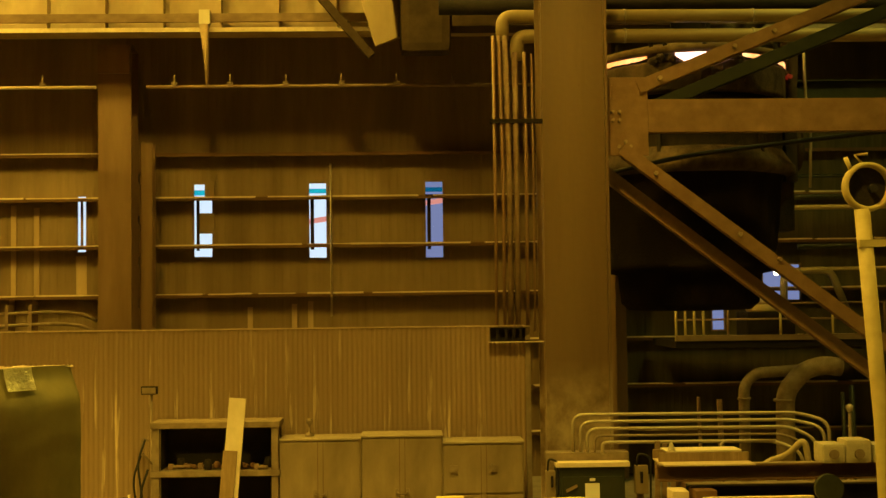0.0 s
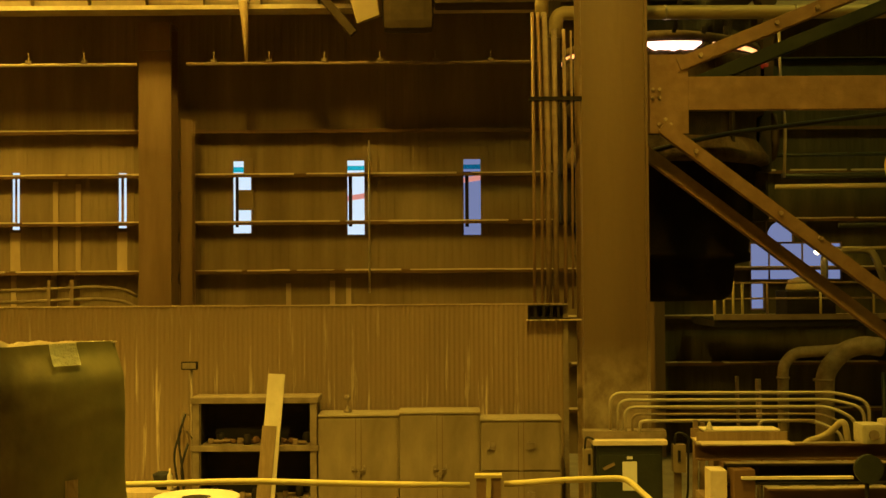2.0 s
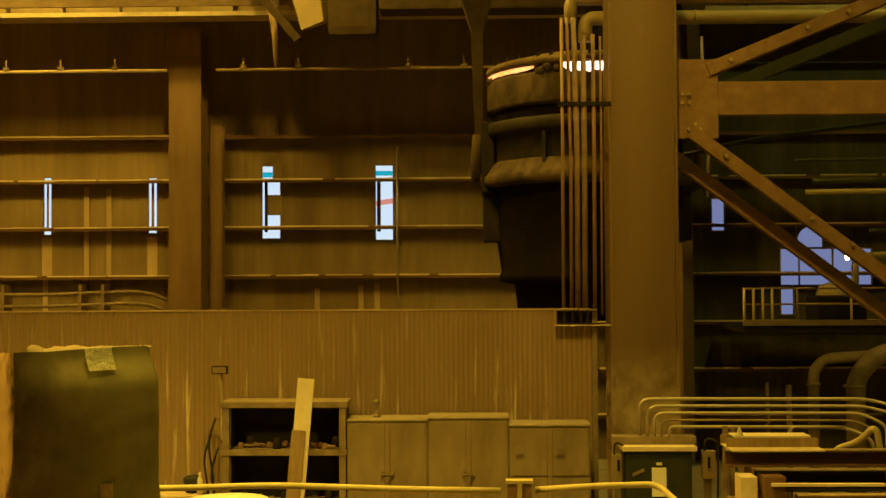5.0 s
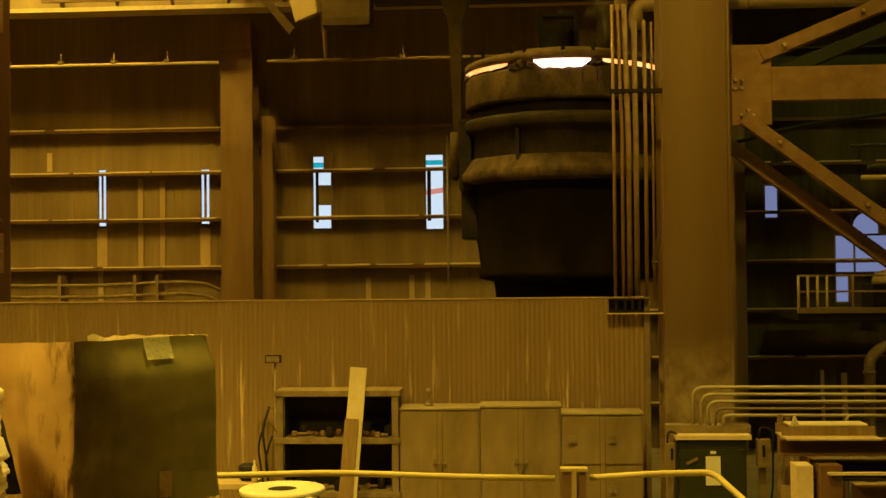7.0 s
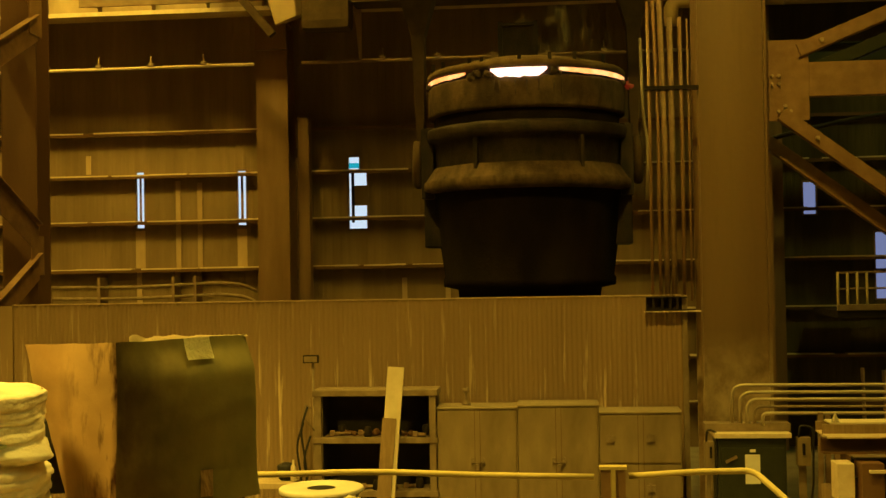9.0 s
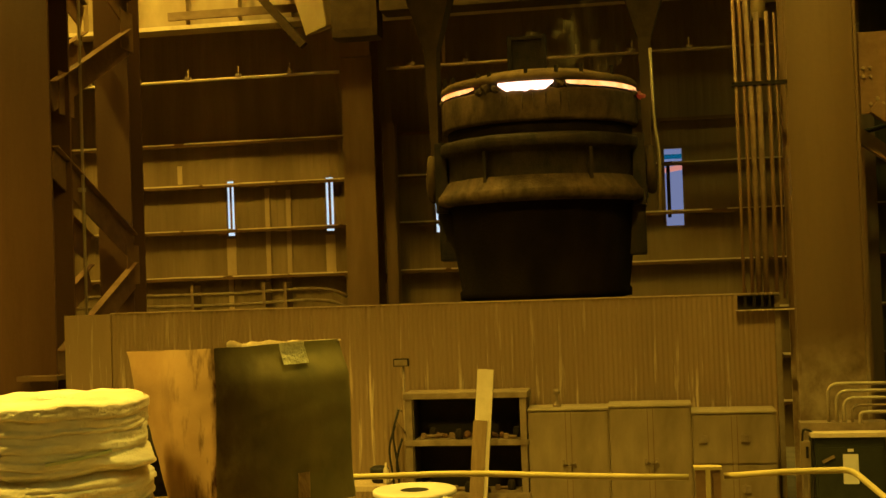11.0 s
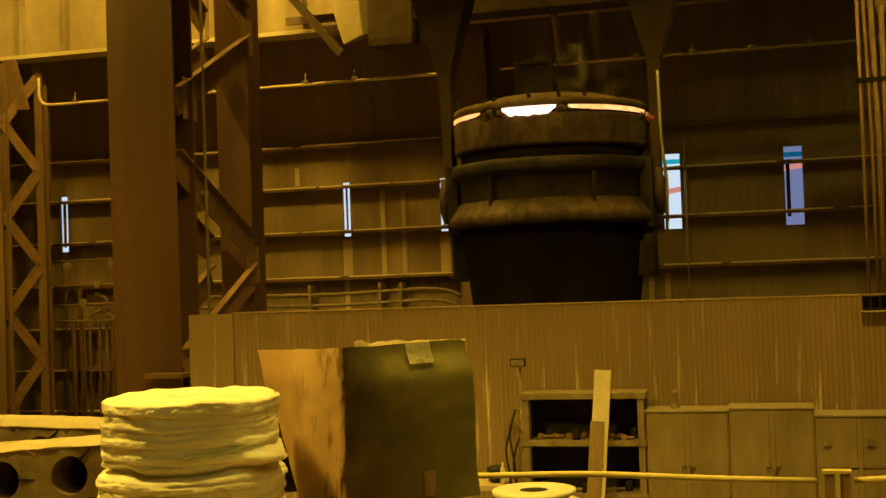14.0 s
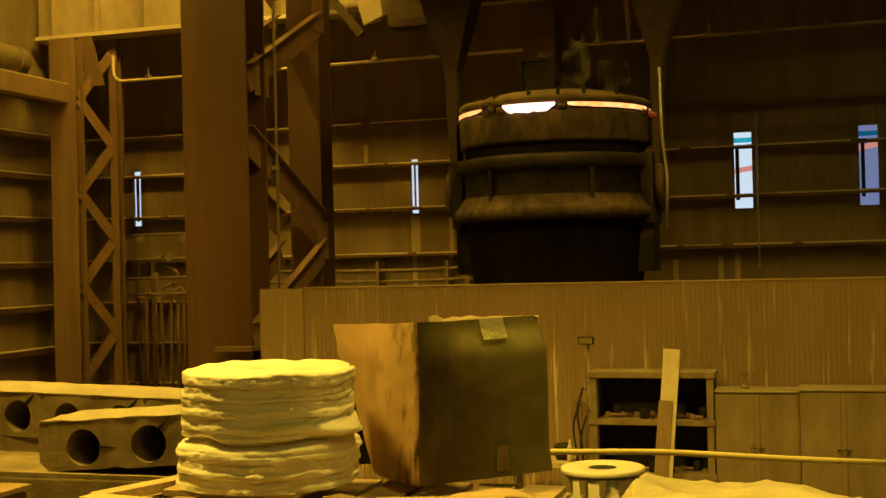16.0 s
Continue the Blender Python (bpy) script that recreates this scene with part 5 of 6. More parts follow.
# tape over the top edge of the printed side and a strip near its foot
for name, s0, s1, t0, t1, mat, lab in (("tape", 0.50, 0.69, 1.0, 0.868, TAPE, "shiny crinkled packing tape"), ("tape", 0.545, 0.63, 0.20, 0.04, PALE_BUFF, "dull worn tape strip")):
    bm, rows = bmesh.new(), []
    for v in range(7):
        row = []
        for u in range(9):
            s = s0 + (s1 - s0) * u / 8
            a, b = Vector((*BOX[0], 0)), Vector((*BOX[1], 0))
            t = t0 + (t1 - t0) * v / 6
            nrm = Vector((BOX[1][1] - BOX[0][1], BOX[0][0] - BOX[1][0], 0)).normalized()
            p = a.lerp(b, s) + t * (Vector((*L0, 0)) * (1 - s) + Vector((*L1, 0)) * s)
            bul = 0.02 * math.sin(math.pi * s) * (0.4 + 0.6 * math.sin(math.pi * min(1, t * 0.9)))
            p -= OUT * setback(p, t)
            p += nrm * (bul + (0.013 if t0 == 1.0 else 0.012) + 0.005 * noise.noise(Vector((u * 1.7, v * 1.3, 0))))
            row.append(bm.verts.new((p.x, p.y, 2.482 + (3.20 + 0.005 * s - 2.482) * t + 0.002)))
        rows.append(row)
    for v in range(6):
        for u in range(8):
            bm.faces.new((rows[v][u], rows[v][u + 1], rows[v + 1][u + 1], rows[v + 1][u]))
    bmesh.ops.solidify(bm, geom=bm.faces[:], thickness=0.002)
    part(name, bm, mat, carton, lab)

# black lump added behind the roll to darken the gap beside the box
bm = bmesh.new()
bmesh.ops.create_icosphere(bm, subdivisions=4, radius=1.0)
for v in bm.verts:
    d = v.co.copy()
    v.co = Vector((d.x * 0.34, d.y * 0.26, d.z * 0.25)) * (1 + 0.22 * noise.noise(d * 2.2) + 0.07 * noise.noise(d * 7))
    v.co.z = max(v.co.z, -0.19)
for f in bm.faces:
    f.smooth = True
bm.transform(Matrix.Translation((-2.84, 5.40, 2.672)))
solid("dark_gap_filler", bm, RUBBER, "black lump added to fill the dark gap beside the box", "bag")

# fibre blanket roll: stacked, sagging layers
roll = root("fibre_blanket_roll", (-3.04, 4.55, 2.5), "cream ceramic fibre blanket rolled and stacked in sagging layers", "insulation roll")
RC = (-2.99, 4.535)


LOW, HIGH, RINGS, SEG = 2.525, 3.02, 150, 220
LAYERS = (2.556, 2.588, 2.618, 2.655, 2.690, 2.776, 2.812, 2.838, 2.872, 2.910, 2.932, 2.968)


def cloth(a, z):
    """Radius of the folded blanket at this bearing and height."""
    d = Vector((math.cos(a) * 1.5, math.sin(a) * 1.5, 0))
    sag = 0.016 * noise.noise(d * 0.8 + Vector((0, 0, 2))) + 0.006 * noise.noise(d * 2.3 + Vector((3, 0, 0)))
    r = 0.398 - 0.026 * min(1, max(0, (z - 2.70) / 0.06)) + 0.004
    for k, zl in enumerate(LAYERS):
        own = zl + sag + 0.007 * noise.noise(d * 1.6 + Vector((0, 0, k * 3.1)))
        step = max(0.0, min(1.0, (z - own) / 0.007 + 0.5))
        r += (0.011 * noise.noise(d * 1.1 + Vector((k * 7.3, 0, 1))) + (0.006 if k % 2 else -0.006)) * step
        r -= 0.010 * max(0.0, 0.45 + noise.noise(d * 1.7 + Vector((0, k * 4.7, 0)))) * math.exp(-((z - own + 0.003) / 0.005) ** 2)
    split = 2.728 + 0.024 * noise.noise(d * 0.9 + Vector((9, 0, 0))) + 0.010 * noise.noise(d * 3.5)
    r -= 0.058 * math.exp(-(((z - split) / 0.015) ** 2))
    fold = 0.085 * math.exp(-((((a + math.pi) % (2 * math.pi) - math.pi) + 0.12) / 0.30) ** 2 - ((z - 2.765) / 0.034) ** 2)
    return r + fold + 0.016 * noise.noise(d * 1.2 + Vector((0, 0, z * 3))) + 0.008 * noise.noise(d * 4 + Vector((0, 0, z * 18))) + 0.004 * noise.noise(d * 11 + Vector((0, 0, z * 60)))


bm, rows = bmesh.new(), []
for k in range(RINGS + 1):
    t = k / RINGS
    z = LOW + (HIGH - LOW) * t
    row = []
    for j in range(SEG):
        a = 2 * math.pi * j / SEG
        d = Vector((math.cos(a) * 1.5, math.sin(a) * 1.5, 0))
        rr = cloth(a, z) - 0.015 * max(0, (t - 0.975) / 0.025) ** 2
        lift = (0.016 * noise.noise(d * 0.9 + Vector((4, 2, 0))) + 0.006 * noise.noise(d * 3)) * t
        row.append(bm.verts.new((RC[0] + rr * math.cos(a), RC[1] + rr * math.sin(a), z + lift)))
    rows.append(row)
for lo, hi in zip(rows, rows[1:]):
    for j in range(SEG):
        bm.faces.new((lo[j], lo[(j + 1) % SEG], hi[(j + 1) % SEG], hi[j])).smooth = True
part("blanket_coil", bm, FIBRE, roll, "creased stacked layers")
bm, rows = bmesh.new(), []
for k in range(13):
    row = []
    for j in range(SEG):
        a = 2 * math.pi * j / SEG
        d = Vector((math.cos(a) * 1.5, math.sin(a) * 1.5, 0))
        rr = 0.10 + (cloth(a, HIGH) - 0.008 - 0.10) * k / 12 + (0.008 * noise.noise(d * 4) if k == 12 else 0.006 * noise.noise(d * 2 + Vector((k, 0, 0))))
        z = HIGH + 0.004 + 0.016 * noise.noise(d * 0.9 + Vector((4, 2, 0))) + 0.006 * noise.noise(d * 3) + 0.006 * noise.noise(Vector((rr * 9 * math.cos(a), rr * 9 * math.sin(a), 5))) - (0.05 if k == 0 else 0) - (0.010 if k == 12 else 0)
        row.append(bm.verts.new((RC[0] + rr * math.cos(a), RC[1] + rr * math.sin(a), z)))
    rows.append(row)
for lo, hi in zip(rows, rows[1:]):
    for j in range(SEG):
        bm.faces.new((lo[j], lo[(j + 1) % SEG], hi[(j + 1) % SEG], hi[j])).smooth = True
part("top_layer", bm, FIBRE, roll, "bright cream top layer with a centre hole")
bm = bmesh.new()
for k in range(10):
    a, b2 = -1.2 + 0.07 * k, -1.2 + 0.07 * (k + 1)
    bm.faces.new([bm.verts.new((RC[0] + 0.386 * math.cos(q), RC[1] + 0.386 * math.sin(q), z)) for q, z in ((a, 2.785 + 0.003 * k), (b2, 2.788 + 0.003 * k), (b2, 2.80 + 0.003 * k), (a, 2.797 + 0.003 * k))])
bmesh.ops.remove_doubles(bm, verts=bm.verts, dist=0.0005)
bmesh.ops.solidify(bm, geom=bm.faces[:], thickness=0.012)
part("printed_edge", bm, GREEN_PRINT, roll, "greenish printed edge")


part("packing_board", B(-3.33, 4.2, 2.501, -2.72, 4.86, 2.527), PALLET, crate)


# refractory blocks with round channels
def holed_block(name, x0, x1, z0, z1, y0, y1, holes, r, m, label):
    t = root(name, m.translation, label, "refractory block", "refractory blocks")
    bm = bmesh.new()
    N = 24
    edges = [x0] + [(a + b) / 2 for a, b in zip(holes, holes[1:])] + [x1]
    for a, b, hx in zip(edges, edges[1:], holes):
        hz = (z0 + z1) / 2 - 0.01
        outer, inner = [], []
        for k in range(N):
            ang = 2 * math.pi * k / N
            c, s = math.cos(ang), math.sin(ang)
            f = min((b - hx) / c if c > 1e-6 else (a - hx) / c if c < -1e-6 else 9, (z1 - hz) / s if s > 1e-6 else (z0 - hz) / s if s < -1e-6 else 9)
            outer.append((hx + c * f, hz + s * f))
            rr = r * (1 + 0.05 * noise.noise(Vector((c, s, hx * 5))))
            inner.append((hx + c * rr, hz + s * rr))
        for y in (y0, y1):
            for k in range(N):
                j = (k + 1) % N
                bm.faces.new([bm.verts.new((*[q[0]], y, q[1])) for q in (outer[k], outer[j], inner[j], inner[k])])
        for ring in (inner, outer):
            for k in range(N):
                j = (k + 1) % N
                bm.faces.new([bm.verts.new(v) for v in ((ring[k][0], y0, ring[k][1]), (ring[j][0], y0, ring[j][1]), (ring[j][0], y1, ring[j][1]), (ring[k][0], y1, ring[k][1]))])
    bmesh.ops.remove_doubles(bm, verts=bm.verts, dist=0.0005)
    for v in bm.verts:
        v.co += 0.006 * noise.noise_vector(v.co * 5)
    ob = link("block_body", bm, REFRACTORY)
    ob.parent = t
    # black plate added so the channels end in painted shade
    bm = bmesh.new()
    box(bm, x0 + 0.01, y1 - 0.03, z0 + 0.01, x1 - 0.01, y1 - 0.004, z1 - 0.01)
    ob = link("channel_shade_plate", bm, RECESS_SHADE)
    ob.parent = t
    bm, rows = bmesh.new(), []
    for i in range(41):
        row = []
        for j in range(11):
            u, v = x0 + (x1 - x0) * i / 40, y0 - 0.006 + (y1 - y0 + 0.012) * j / 10
            edge = 0.010 * noise.noise(Vector((u * 9, v * 9, x1)))
            row.append(bm.verts.new((u, v + (edge if j in (0, 10) else 0), z1 + 0.008 + 0.008 * noise.noise(Vector((u * 6, v * 6, 0))) + 0.004 * noise.noise(Vector((u * 22, v * 22, 0))))))
        rows.append(row)
    for i in range(40):
        for j in range(10):
            bm.faces.new((rows[i][j], rows[i + 1][j], rows[i + 1][j + 1], rows[i][j + 1]))
    bmesh.ops.solidify(bm, geom=bm.faces[:], thickness=0.012)
    ob = link("dust_top", bm, REFR_TOP)
    ob.parent = t
    for k, hx in enumerate(holes):
        hz = (z0 + z1) / 2 - 0.01
        bm = bmesh.new()
        end = (hx + 0.13, z1) if k % 2 else (hx + 0.19, hz - 0.01)
        start = (hx + 0.6 * r, hz + 0.8 * r) if k % 2 else (hx + r, hz)
        pts = [(start[0] + (end[0] - start[0]) * q / 6 + 0.012 * noise.noise(Vector((q, k, 3))), y0 - 0.001, start[1] + (end[1] - start[1]) * q / 6 + 0.016 * noise.noise(Vector((q, k, 9)))) for q in range(7)]
        tube(bm, pts, lambda q: 0.010 * (1.15 - q), 6)
        ob = link("crack", bm, RECESS_SHADE)
        ob.parent = t
    t.matrix_basis = m
    return t


holed_block("refractory_block", 0, 1.0, 0, 0.262, 0, 0.5, (0.26, 0.64), 0.10, pose(-4.70, 5.24, 2.385, 0, -3, 6), "refractory block with round channels, cracked and dusty")
holed_block("refractory_block", 0, 2.2, 0, 0.27, 0, 0.5, (0.45, 0.84, 1.22, 1.6, 1.95), 0.10, pose(-6.25, 6.05, 2.47, 0, 1.2, -4), "long refractory block with round channels and pale dusty top")
base = root("block_trestle", (-4.6, 5.6, 1.85), "steel trestle carrying refractory blocks", "trestle")
part("top", B(-6.5, 5.2, 2.20, -3.7, 6.6, 2.36, bevel=0.012), REFRACTORY, base)
for x in (-6.4, -3.9):
    for y in (5.3, 6.4):
        part("leg", B(x, y, 1.85, x + 0.1, y + 0.1, 2.24), DARK_STEEL, base)
part("packing", B(-6.3, 6.0, 2.362, -3.85, 6.4, 2.465), REFRACTORY, base)
part("packing_board", B(-5.5, 5.205, 2.362, -3.8, 5.24, 2.385), REFRACTORY, base)
timber = root("timber_crate", (-4.5, 4.8, 1.85), "low rough timber crate with worn boards on top", "crate")
for k in range(3):
    part("side_board", B(-4.95, 4.44, 1.852 + k * 0.165, -4.56, 4.47, 2.0 + k * 0.165, bevel=0.004), WEATHERED, timber)
    part("side_board", B(-4.95, 4.93, 1.852 + k * 0.165, -4.56, 4.96, 2.0 + k * 0.165, bevel=0.004), WEATHERED, timber)
for k in range(2):
    part("top_board", B(-4.96 + k * 0.205, 4.40, 2.345, -4.77 + k * 0.205, 4.98, 2.372, bevel=0.004), WEATHERED, timber)
for n, (cx, cy, cz, ang, lab) in enumerate(((-1.99, 4.60, 2.450, 34, "dusty pale paper sack with a faded print beside the box")  ,)):
    sack = root("paper_sack", (cx, cy, cz), lab, "sack", "sacks")
    bm = bmesh.new()
    bmesh.ops.create_cube(bm, size=1.0)
    bmesh.ops.subdivide_edges(bm, edges=bm.edges[:], cuts=8, use_grid_fill=True)
    for v in bm.verts:
        x, y, z = v.co
        pinch = 1 - 0.55 * abs(2 * x) ** 4
        v.co = Vector((x * 0.36, y * 0.17, z * 0.062 * pinch)) + 0.010 * noise.noise_vector(Vector((x * 4, y * 4, z * 2 + n)))
    for f in bm.faces:
        f.smooth = True
    ob = link("sack_body", bm, PALE_BUFF)
    ob.parent = sack
    bm = bmesh.new()
    box(bm, -0.10, -0.093, -0.016, 0.06, -0.089, 0.014)
    ob = link("printed_mark", bm, GREEN_PRINT)
    ob.parent = sack
    sack.matrix_basis = pose(cx, cy, cz, 0, 0, ang)

# ---- the ladle ----
ladle = root("steel_ladle", (0, 17.2, 6.15), "dark scaled steel ladle brim-full under a lid with glowing gap", "ladle")


def local(name, bm, mat, parent, label=""):
    """A part whose bmesh stands in its thing's own space."""
    ob = link(name, bm, mat)
    ob.parent = parent
    return tagged(ob, label)


def rough(a, n, r, z):
    d = Vector((math.cos(a) * 4, math.sin(a) * 4, z * 4))
    return 0.012 * noise.noise(d) + 0.006 * noise.noise(d * 4), 0.006 * noise.noise(d * 2 + Vector((5, 0, 0)))


bm = bmesh.new()
lathe(bm, [(1.31, -0.045), (1.385, -0.055), (1.395, -0.09), (1.395, -0.44), (1.385, -0.47), (1.30, -0.49)], 72, (0, 0, 0), rough, close=False)
local("lip_ring", bm, LADLE_DUST, ladle, "dust-brown upper ring")
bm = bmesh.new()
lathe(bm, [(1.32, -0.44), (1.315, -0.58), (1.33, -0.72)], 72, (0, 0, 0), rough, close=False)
local("groove_band", bm, LADLE_LOW, ladle, "near-black recessed band, shade in its colour")
bm = bmesh.new()
lathe(bm, [(1.30, -0.63), (1.43, -0.66), (1.45, -0.70), (1.445, -0.79), (1.42, -0.83), (1.34, -0.86), (1.335, -1.22)], 72, (0, 0, 0), rough, close=False)
local("stiffening_ring", bm, LADLE, ladle)
bm = bmesh.new()
lathe(bm, [(1.36, -1.20), (1.47, -1.38), (1.50, -1.40), (1.50, -1.50), (1.46, -1.53), (1.37, -1.55)], 72, (0, 0, 0), rough, close=False)
local("skirt_flange", bm, LADLE_DUST, ladle, "dusty flared flange")
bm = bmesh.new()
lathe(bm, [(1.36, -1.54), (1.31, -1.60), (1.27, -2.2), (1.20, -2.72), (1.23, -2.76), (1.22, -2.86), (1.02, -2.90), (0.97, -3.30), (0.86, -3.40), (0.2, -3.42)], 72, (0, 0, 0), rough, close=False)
local("lower_shell", bm, LADLE_LOW, ladle, "near-black tapering shell, shade in its colour")
random.seed(21)
for k in range(2):
    a = math.radians((-118, -57)[k])
    bm = bmesh.new()
    bar(bm, (1.38 * math.cos(a), 1.38 * math.sin(a), -1.35), (1.38 * math.cos(a), 1.38 * math.sin(a), -0.85), 0.05, 0.06, up=(math.cos(a), math.sin(a), 0))
    local("rib", bm, LADLE, ladle)
for sx in (-1, 1):
    bm = bmesh.new()
    tube(bm, [(sx * 1.34, 0, -1.12), (sx * 1.56, 0, -1.12)], 0.20, 24)
    tube(bm, [(sx * 1.56, 0, -1.12), (sx * 1.60, 0, -1.12)], 0.24, 24)
    local("trunnion", bm, LADLE, ladle, "thick trunnion pin")
    bm = bmesh.new()
    box(bm, sx * 1.30, -0.42, -1.62, sx * 1.48, 0.42, -0.62, 0.03)
    local("trunnion_plate", bm, LADLE, ladle)
    bm = bmesh.new()
    box(bm, sx * 1.20, -0.3, -2.3, sx * 1.46, 0.3, -1.6, 0.03)
    local("stool_bracket", bm, LADLE, ladle)
# glowing gap between lip and lid: an even band, a white-hot spout opening, crust lumps
def arc(bm, a0, a1, r, z0, z1, n=20):
    for k in range(n):
        a, b = math.radians(a0 + (a1 - a0) * k / n), math.radians(a0 + (a1 - a0) * (k + 1) / n)
        bm.faces.new([bm.verts.new((r * math.cos(t), r * math.sin(t), z)) for t, z in ((a, z0(k / n)), (b, z0((k + 1) / n)), (b, z1), (a, z1))])


for a0, a1, lo, hi in ((187, 236, -0.035, 0.025), (290, 352, -0.03, 0.035), (0, 175, -0.045, 0.03)):
    bm = bmesh.new()
    arc(bm, a0, a1, 1.398, lambda s: lo + 0.016 * noise.noise(Vector((s * 14, a0, 0))) + 0.03 * abs(2 * s - 1) ** 6, hi, 40)
    bmesh.ops.remove_doubles(bm, verts=bm.verts, dist=0.0005)
    bmesh.ops.solidify(bm, geom=bm.faces[:], thickness=0.006)
    local("molten_gap", bm, MOLTEN, ladle, "glowing orange gap under the lid")
bm = bmesh.new()
arc(bm, 252, 283, 1.404, lambda s: -0.085 - 0.035 * noise.noise(Vector((s * 9, 2, 0))) + 0.09 * abs(2 * s - 1) ** 5, 0.035)
bmesh.ops.remove_doubles(bm, verts=bm.verts, dist=0.0005)
bmesh.ops.solidify(bm, geom=bm.faces[:], thickness=0.006)
local("spout_glow", bm, MOLTEN_HOT, ladle, "white-hot opening")
for n in range(34):
    a = random.choice([random.uniform(237, 251), random.uniform(284, 291), random.uniform(186, 200), random.uniform(340, 352), random.uniform(0, 180)])
    ar, s = math.radians(a), random.uniform(0.03, 0.065)
    bm = bmesh.new()
    bmesh.ops.create_icosphere(bm, subdivisions=2, radius=s)
    for v in bm.verts:
        v.co *= 1 + 0.45 * noise.noise(v.co * 22 + Vector((n, 0, 0)))
    bm.transform(Matrix.Translation((1.375 * math.cos(ar), 1.375 * math.sin(ar), random.uniform(-0.06, 0.0) if 240 < a < 290 else -0.045)))
    local("crust_lump", bm, SLAG, ladle)
for n in range(7):
    a = math.radians(random.uniform(250, 292))
    bm = bmesh.new()
    L = random.uniform(0.10, 0.26)
    tube(bm, [(1.405 * math.cos(a), 1.405 * math.sin(a), -0.12), (1.405 * math.cos(a), 1.405 * math.sin(a), -0.12 - L)], lambda s: 0.016 * (1 - 0.7 * s), 7)
    local("slag_drip", bm, SLAG, ladle)
# glowing lump added for the red reflection beside the rim
bm = bmesh.new()
bmesh.ops.create_icosphere(bm, subdivisions=2, radius=0.06)
for v in bm.verts:
    v.co *= 1 + 0.4 * noise.noise(v.co * 20)
bm.transform(Matrix.Translation((1.47, -0.12, -0.06)) @ Matrix.Diagonal((1.3, 0.9, 1.1, 1)))
local("reflected_glow", bm, RED_REFLECTION, ladle, "dull red lump standing for molten glow reflected on the hook")
lid = bmesh.new()
lathe(lid, [(1.36, 0.05), (1.40, 0.045), (1.405, 0.12), (1.38, 0.15), (0.9, 0.28), (0.3, 0.32)], 72, (0, 0, 0), rough)
lid = local("lid", lid, LID_DUST, ladle, "dusty domed lid")
for a in (215, 238, 246, 268, 285, 300, 322, 200):
    ar = math.radians(a)
    bm = bmesh.new()
    box(bm, 1.36 * math.cos(ar) - 0.025, 1.36 * math.sin(ar) - 0.025, 0.12, 1.36 * math.cos(ar) + 0.025, 1.36 * math.sin(ar) + 0.025, random.uniform(0.20, 0.27))
    local("lid_lug", bm, LADLE, lid)
bm = bmesh.new()
for x in (-0.32, 0.16):
    box(bm, x - 0.03, -0.75, 0.2, x + 0.03, -0.65, 0.78)
box(bm, -0.32, -0.74, 0.72, 0.16, -0.66, 0.76)
box(bm, -0.29, -0.71, 0.2, 0.13, -0.69, 0.72)
local("lid_frame", bm, LADLE, lid, "sooty lifting frame on the lid")

# lifting beam and its two plate hooks, hung from ropes
hook_beam = root("lifting_beam", (0, 17.2, 6.15), "dark lifting beam with two plate hooks under crane ropes", "lifting beam")
local("beam", B(-2.3, -0.45, 2.15, 2.3, 0.45, 3.05, bevel=0.04), CRANE_STEEL, hook_beam)
for sx in (-1, 1):
    bm = bmesh.new()
    prof = [(1.46, -0.85), (1.56, -0.85), (1.62, 0.75), (2.05, 2.16), (1.05, 2.16), (1.44, 0.75)]
    for y in (-0.32, 0.32):
        bm.faces.new([bm.verts.new((sx * a, y * (0.5 if b < 0.9 else 1), b)) for a, b in prof])
    f1, f2 = bm.faces[:] if not hasattr(bm.faces, "ensure_lookup_table") else (bm.faces.ensure_lookup_table() or (bm.faces[0], bm.faces[1]))
    va, vb = list(f1.verts), list(f2.verts)
    for k in range(len(va)):
        j = (k + 1) % len(va)
        bm.faces.new((va[k], va[j], vb[j], vb[k]))
    local("hook_shank", bm, CRANE_STEEL, hook_beam)
    bm = bmesh.new()
    tube(bm, rounded([(sx * 1.54, -0.2, -0.8), (sx * 1.56, -0.30, -1.15), (sx * 1.56, -0.1, -1.42), (sx * 1.56, 0.26, -1.28), (sx * 1.56, 0.28, -1.0)], 0.18), 0.07, 10)
    local("hook_bill", bm, CRANE_STEEL, hook_beam)
bm = bmesh.new()
tube(bm, rounded([(1.60, -0.4, 0.55), (1.62, -0.4, -0.5), (1.68, -0.4, -0.95), (1.65, -0.4, -1.7)], 0.2), 0.022, 8)
local("guide_bar", bm, PIPE, hook_beam, "thin pale guide bar")
for x in (-1.2, -0.9, 0.9, 1.2):
    bm = bmesh.new()
    tube(bm, [(x, 0, 3.0), (x, 0, 7.3)], 0.02, 6)
    local("rope", bm, CRANE_STEEL, hook_beam)

# steam over the lid in rigid wisps
STEAM = bpy.data.materials.new("thin_steam")
STEAM.use_nodes = True
_nt = STEAM.node_tree
_b = _nt.nodes["Principled BSDF"]
_b.inputs["Base Color"].default_value, _b.inputs["Roughness"].default_value = (0.75, 0.68, 0.52, 1), 1.0
_co = _nt.nodes.new("ShaderNodeTexCoord").outputs["Object"]
_al = _noise(_nt, _co, 3.2, (1, 1, 0.7), 5.0, 0.48, 0.85)
_fac = _nt.nodes.new("ShaderNodeMath")
_fac.operation = "MULTIPLY"
_fac.inputs[1].default_value = 0.11
_nt.links.new(_al, _fac.inputs[0])
_nt.links.new(_fac.outputs[0], _b.inputs["Alpha"])
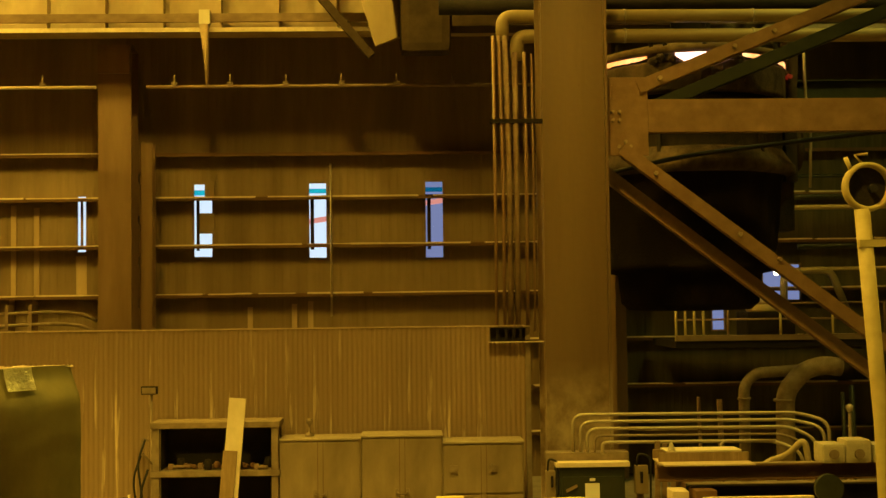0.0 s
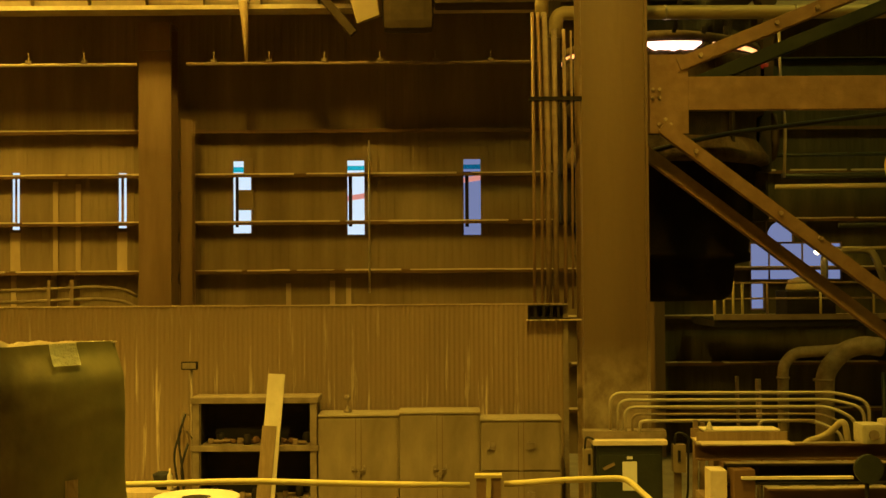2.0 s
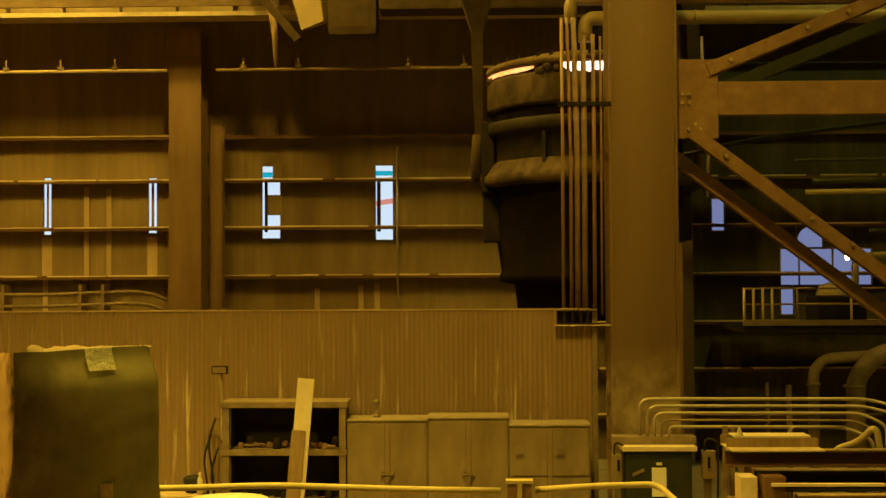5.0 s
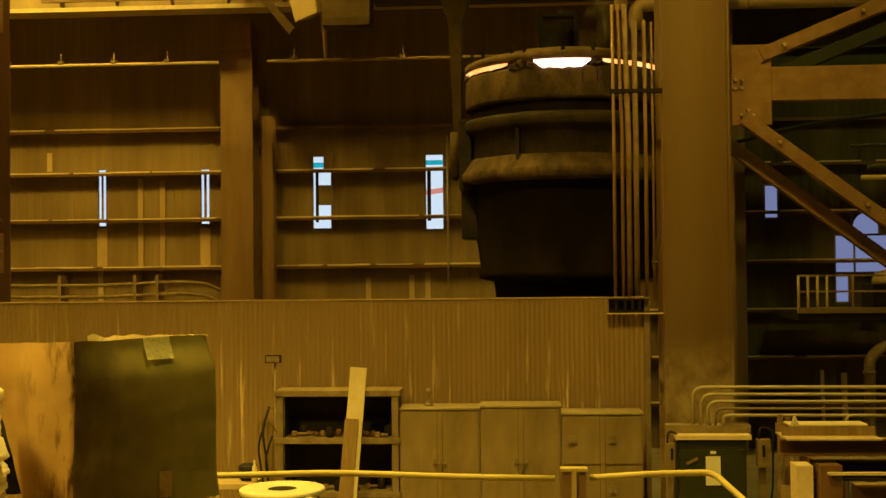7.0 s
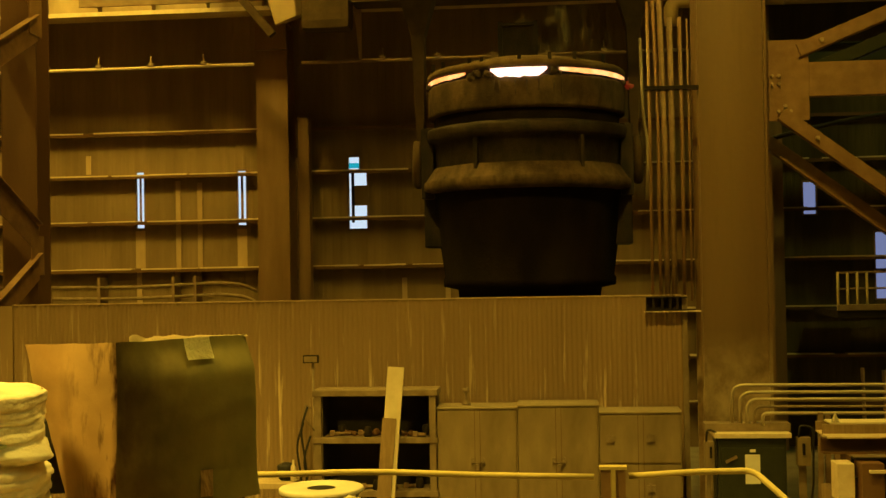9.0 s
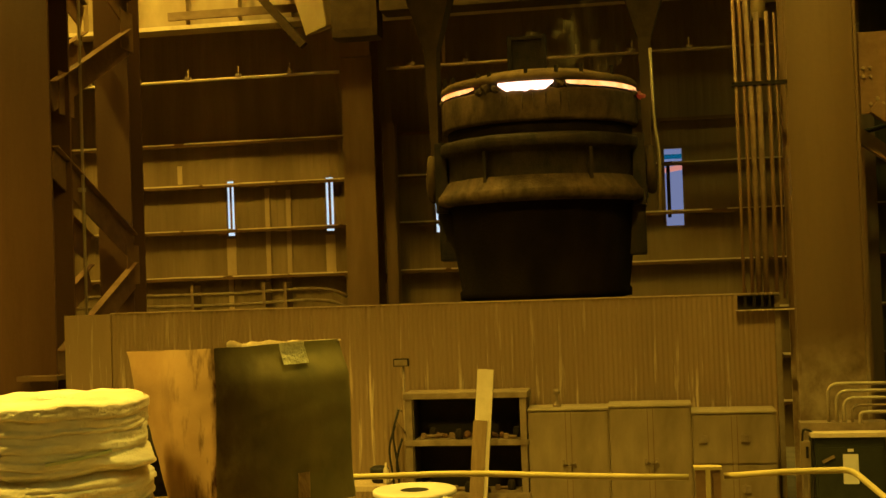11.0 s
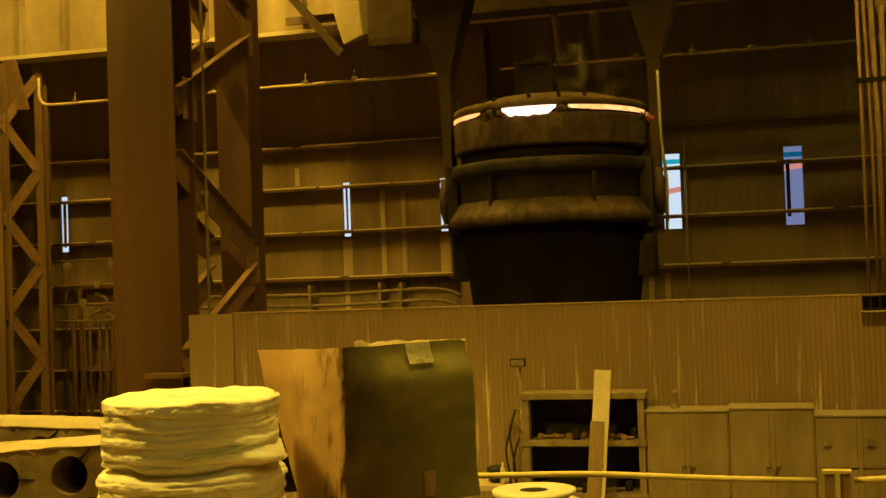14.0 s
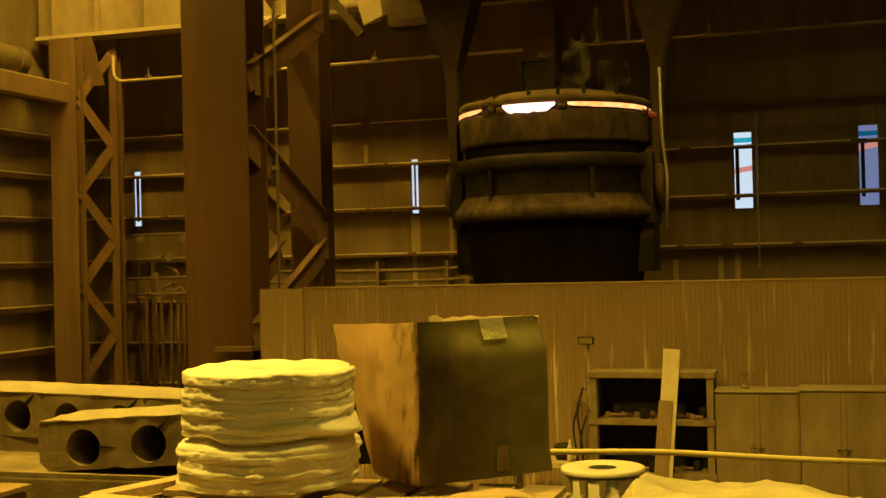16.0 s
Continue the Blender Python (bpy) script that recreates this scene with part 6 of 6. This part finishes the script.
steam = root("steam_wisps", (0, 17.2, 6.15), "thin pale steam rising over the ladle lid", "steam")
for k, (x, y, z, rx, rz) in enumerate(((0.50, -0.6, 0.55, 0.26, 0.38), (0.66, -0.5, 0.85, 0.18, 0.36), (0.42, -0.4, 0.72, 0.22, 0.32), (0.78, -0.5, 1.15, 0.11, 0.28), (-0.05, -0.5, 0.6, 0.24, 0.28), (0.95, -0.4, 0.5, 0.22, 0.24))):
    bm = bmesh.new()
    bmesh.ops.create_icosphere(bm, subdivisions=3, radius=1.0)
    for v in bm.verts:
        v.co *= 1 + 0.5 * noise.noise(v.co * 1.7 + Vector((k * 3, 0, 0)))
    bm.transform(Matrix.Translation((x, y, z)) @ Matrix.Diagonal((rx, 0.14, rz, 1)))
    for f in bm.faces:
        f.smooth = True
    ob = local("wisp", bm, STEAM, steam)
    ob.visible_shadow = False

# ---- bridge crane ----
crane = root("bridge_crane", (0, 17.0, 10.2), "dark overhead bridge crane with end carriage and hood", "crane")
for x in (-2.1, 1.9):
    local("bridge_girder", B(x - 0.6, -4.6, 1.2, x + 0.6, 5.6, 3.2, bevel=0.03), CRANE_STEEL, crane)
local("end_carriage", B(-3.6, 4.7, -0.04, 3.6, 5.7, 1.2, bevel=0.04), CRANE_STEEL, crane)
local("trolley", B(-1.5, -1.6, 3.2, 1.5, 1.6, 4.2, bevel=0.05), CRANE_STEEL, crane)
# hood, strut and housing that hang beside the runway; the crane's own space is centred on the ladle
CX = -4.60
bm = bmesh.new()
hv = [bm.verts.new(v) for v in ((CX - 0.30, 4.0, -1.05), (CX + 0.33, 4.0, -1.05), (CX + 0.46, 4.0, -2.12), (CX + 0.06, 4.0, -2.28), (CX - 0.10, 4.5, -1.05), (CX + 0.50, 4.5, -1.05), (CX + 0.55, 4.5, -2.0), (CX + 0.20, 4.5, -2.12))]
for q in ((0, 1, 2, 3), (4, 7, 6, 5), (0, 4, 5, 1), (1, 5, 6, 2), (2, 6, 7, 3), (3, 7, 4, 0)):
    bm.faces.new([hv[k] for k in q])
bmesh.ops.bevel(bm, geom=bm.edges[:], offset=0.02, segments=1, affect="EDGES")
local("hood", bm, GIRDER, crane, "pale dented sheet hood")
bm = bmesh.new()
bar(bm, (CX - 1.15, 4.1, -1.05), (CX + 0.0, 4.1, -2.42), 0.16, 0.14)
local("hood_strut", bm, CRANE_STEEL, crane)
bm = bmesh.new()
box(bm, CX + 0.5, 4.05, -2.35, CX + 1.4, 4.6, -1.0, 0.16)
local("housing", bm, CRANE_STEEL, crane)
local("machine_house", B(CX + 1.42, 4.05, -1.90, 2.4, 4.68, 1.19, bevel=0.05), CRANE_STEEL, crane)
local("footway", B(CX - 1.2, 4.0, -1.05, 4.2, 4.6, -0.98), CRANE_STEEL, crane)
for x in (CX - 1.2, -2.0, 0.2, 2.2):
    local("hanger", B(x - 0.06, 4.7, -1.0, x + 0.06, 4.8, -0.02), CRANE_STEEL, crane)


# ---- what moves ----
# seconds, ladle x, height of its lip
TRAVEL = [
    (0.0, 3.595, 6.706),
    (2.0, 2.643, 6.549),
    (4.0, 1.656, 6.418),
    (6.0, 0.643, 6.302),
    (8.0, -0.385, 6.191),
    (10.0, -1.418, 6.072),
    (12.0, -2.445, 5.934),
    (14.0, -3.457, 5.767),
    (16.0, -4.441, 5.560),
]


def motions():
    walk(ladle, [(t, pose(x, 17.2, z)) for t, x, z in TRAVEL])
    walk(hook_beam, [(t, pose(x, 17.2, z)) for t, x, z in TRAVEL])
    walk(steam, [(t, pose(x, 17.2, z)) for t, x, z in TRAVEL])
    walk(crane, [(0.0, pose(3.57, 17.0, 10.2)), (8.0, pose(-0.39, 17.0, 10.2)), (16.0, pose(-4.35, 17.0, 10.2))])


motions()
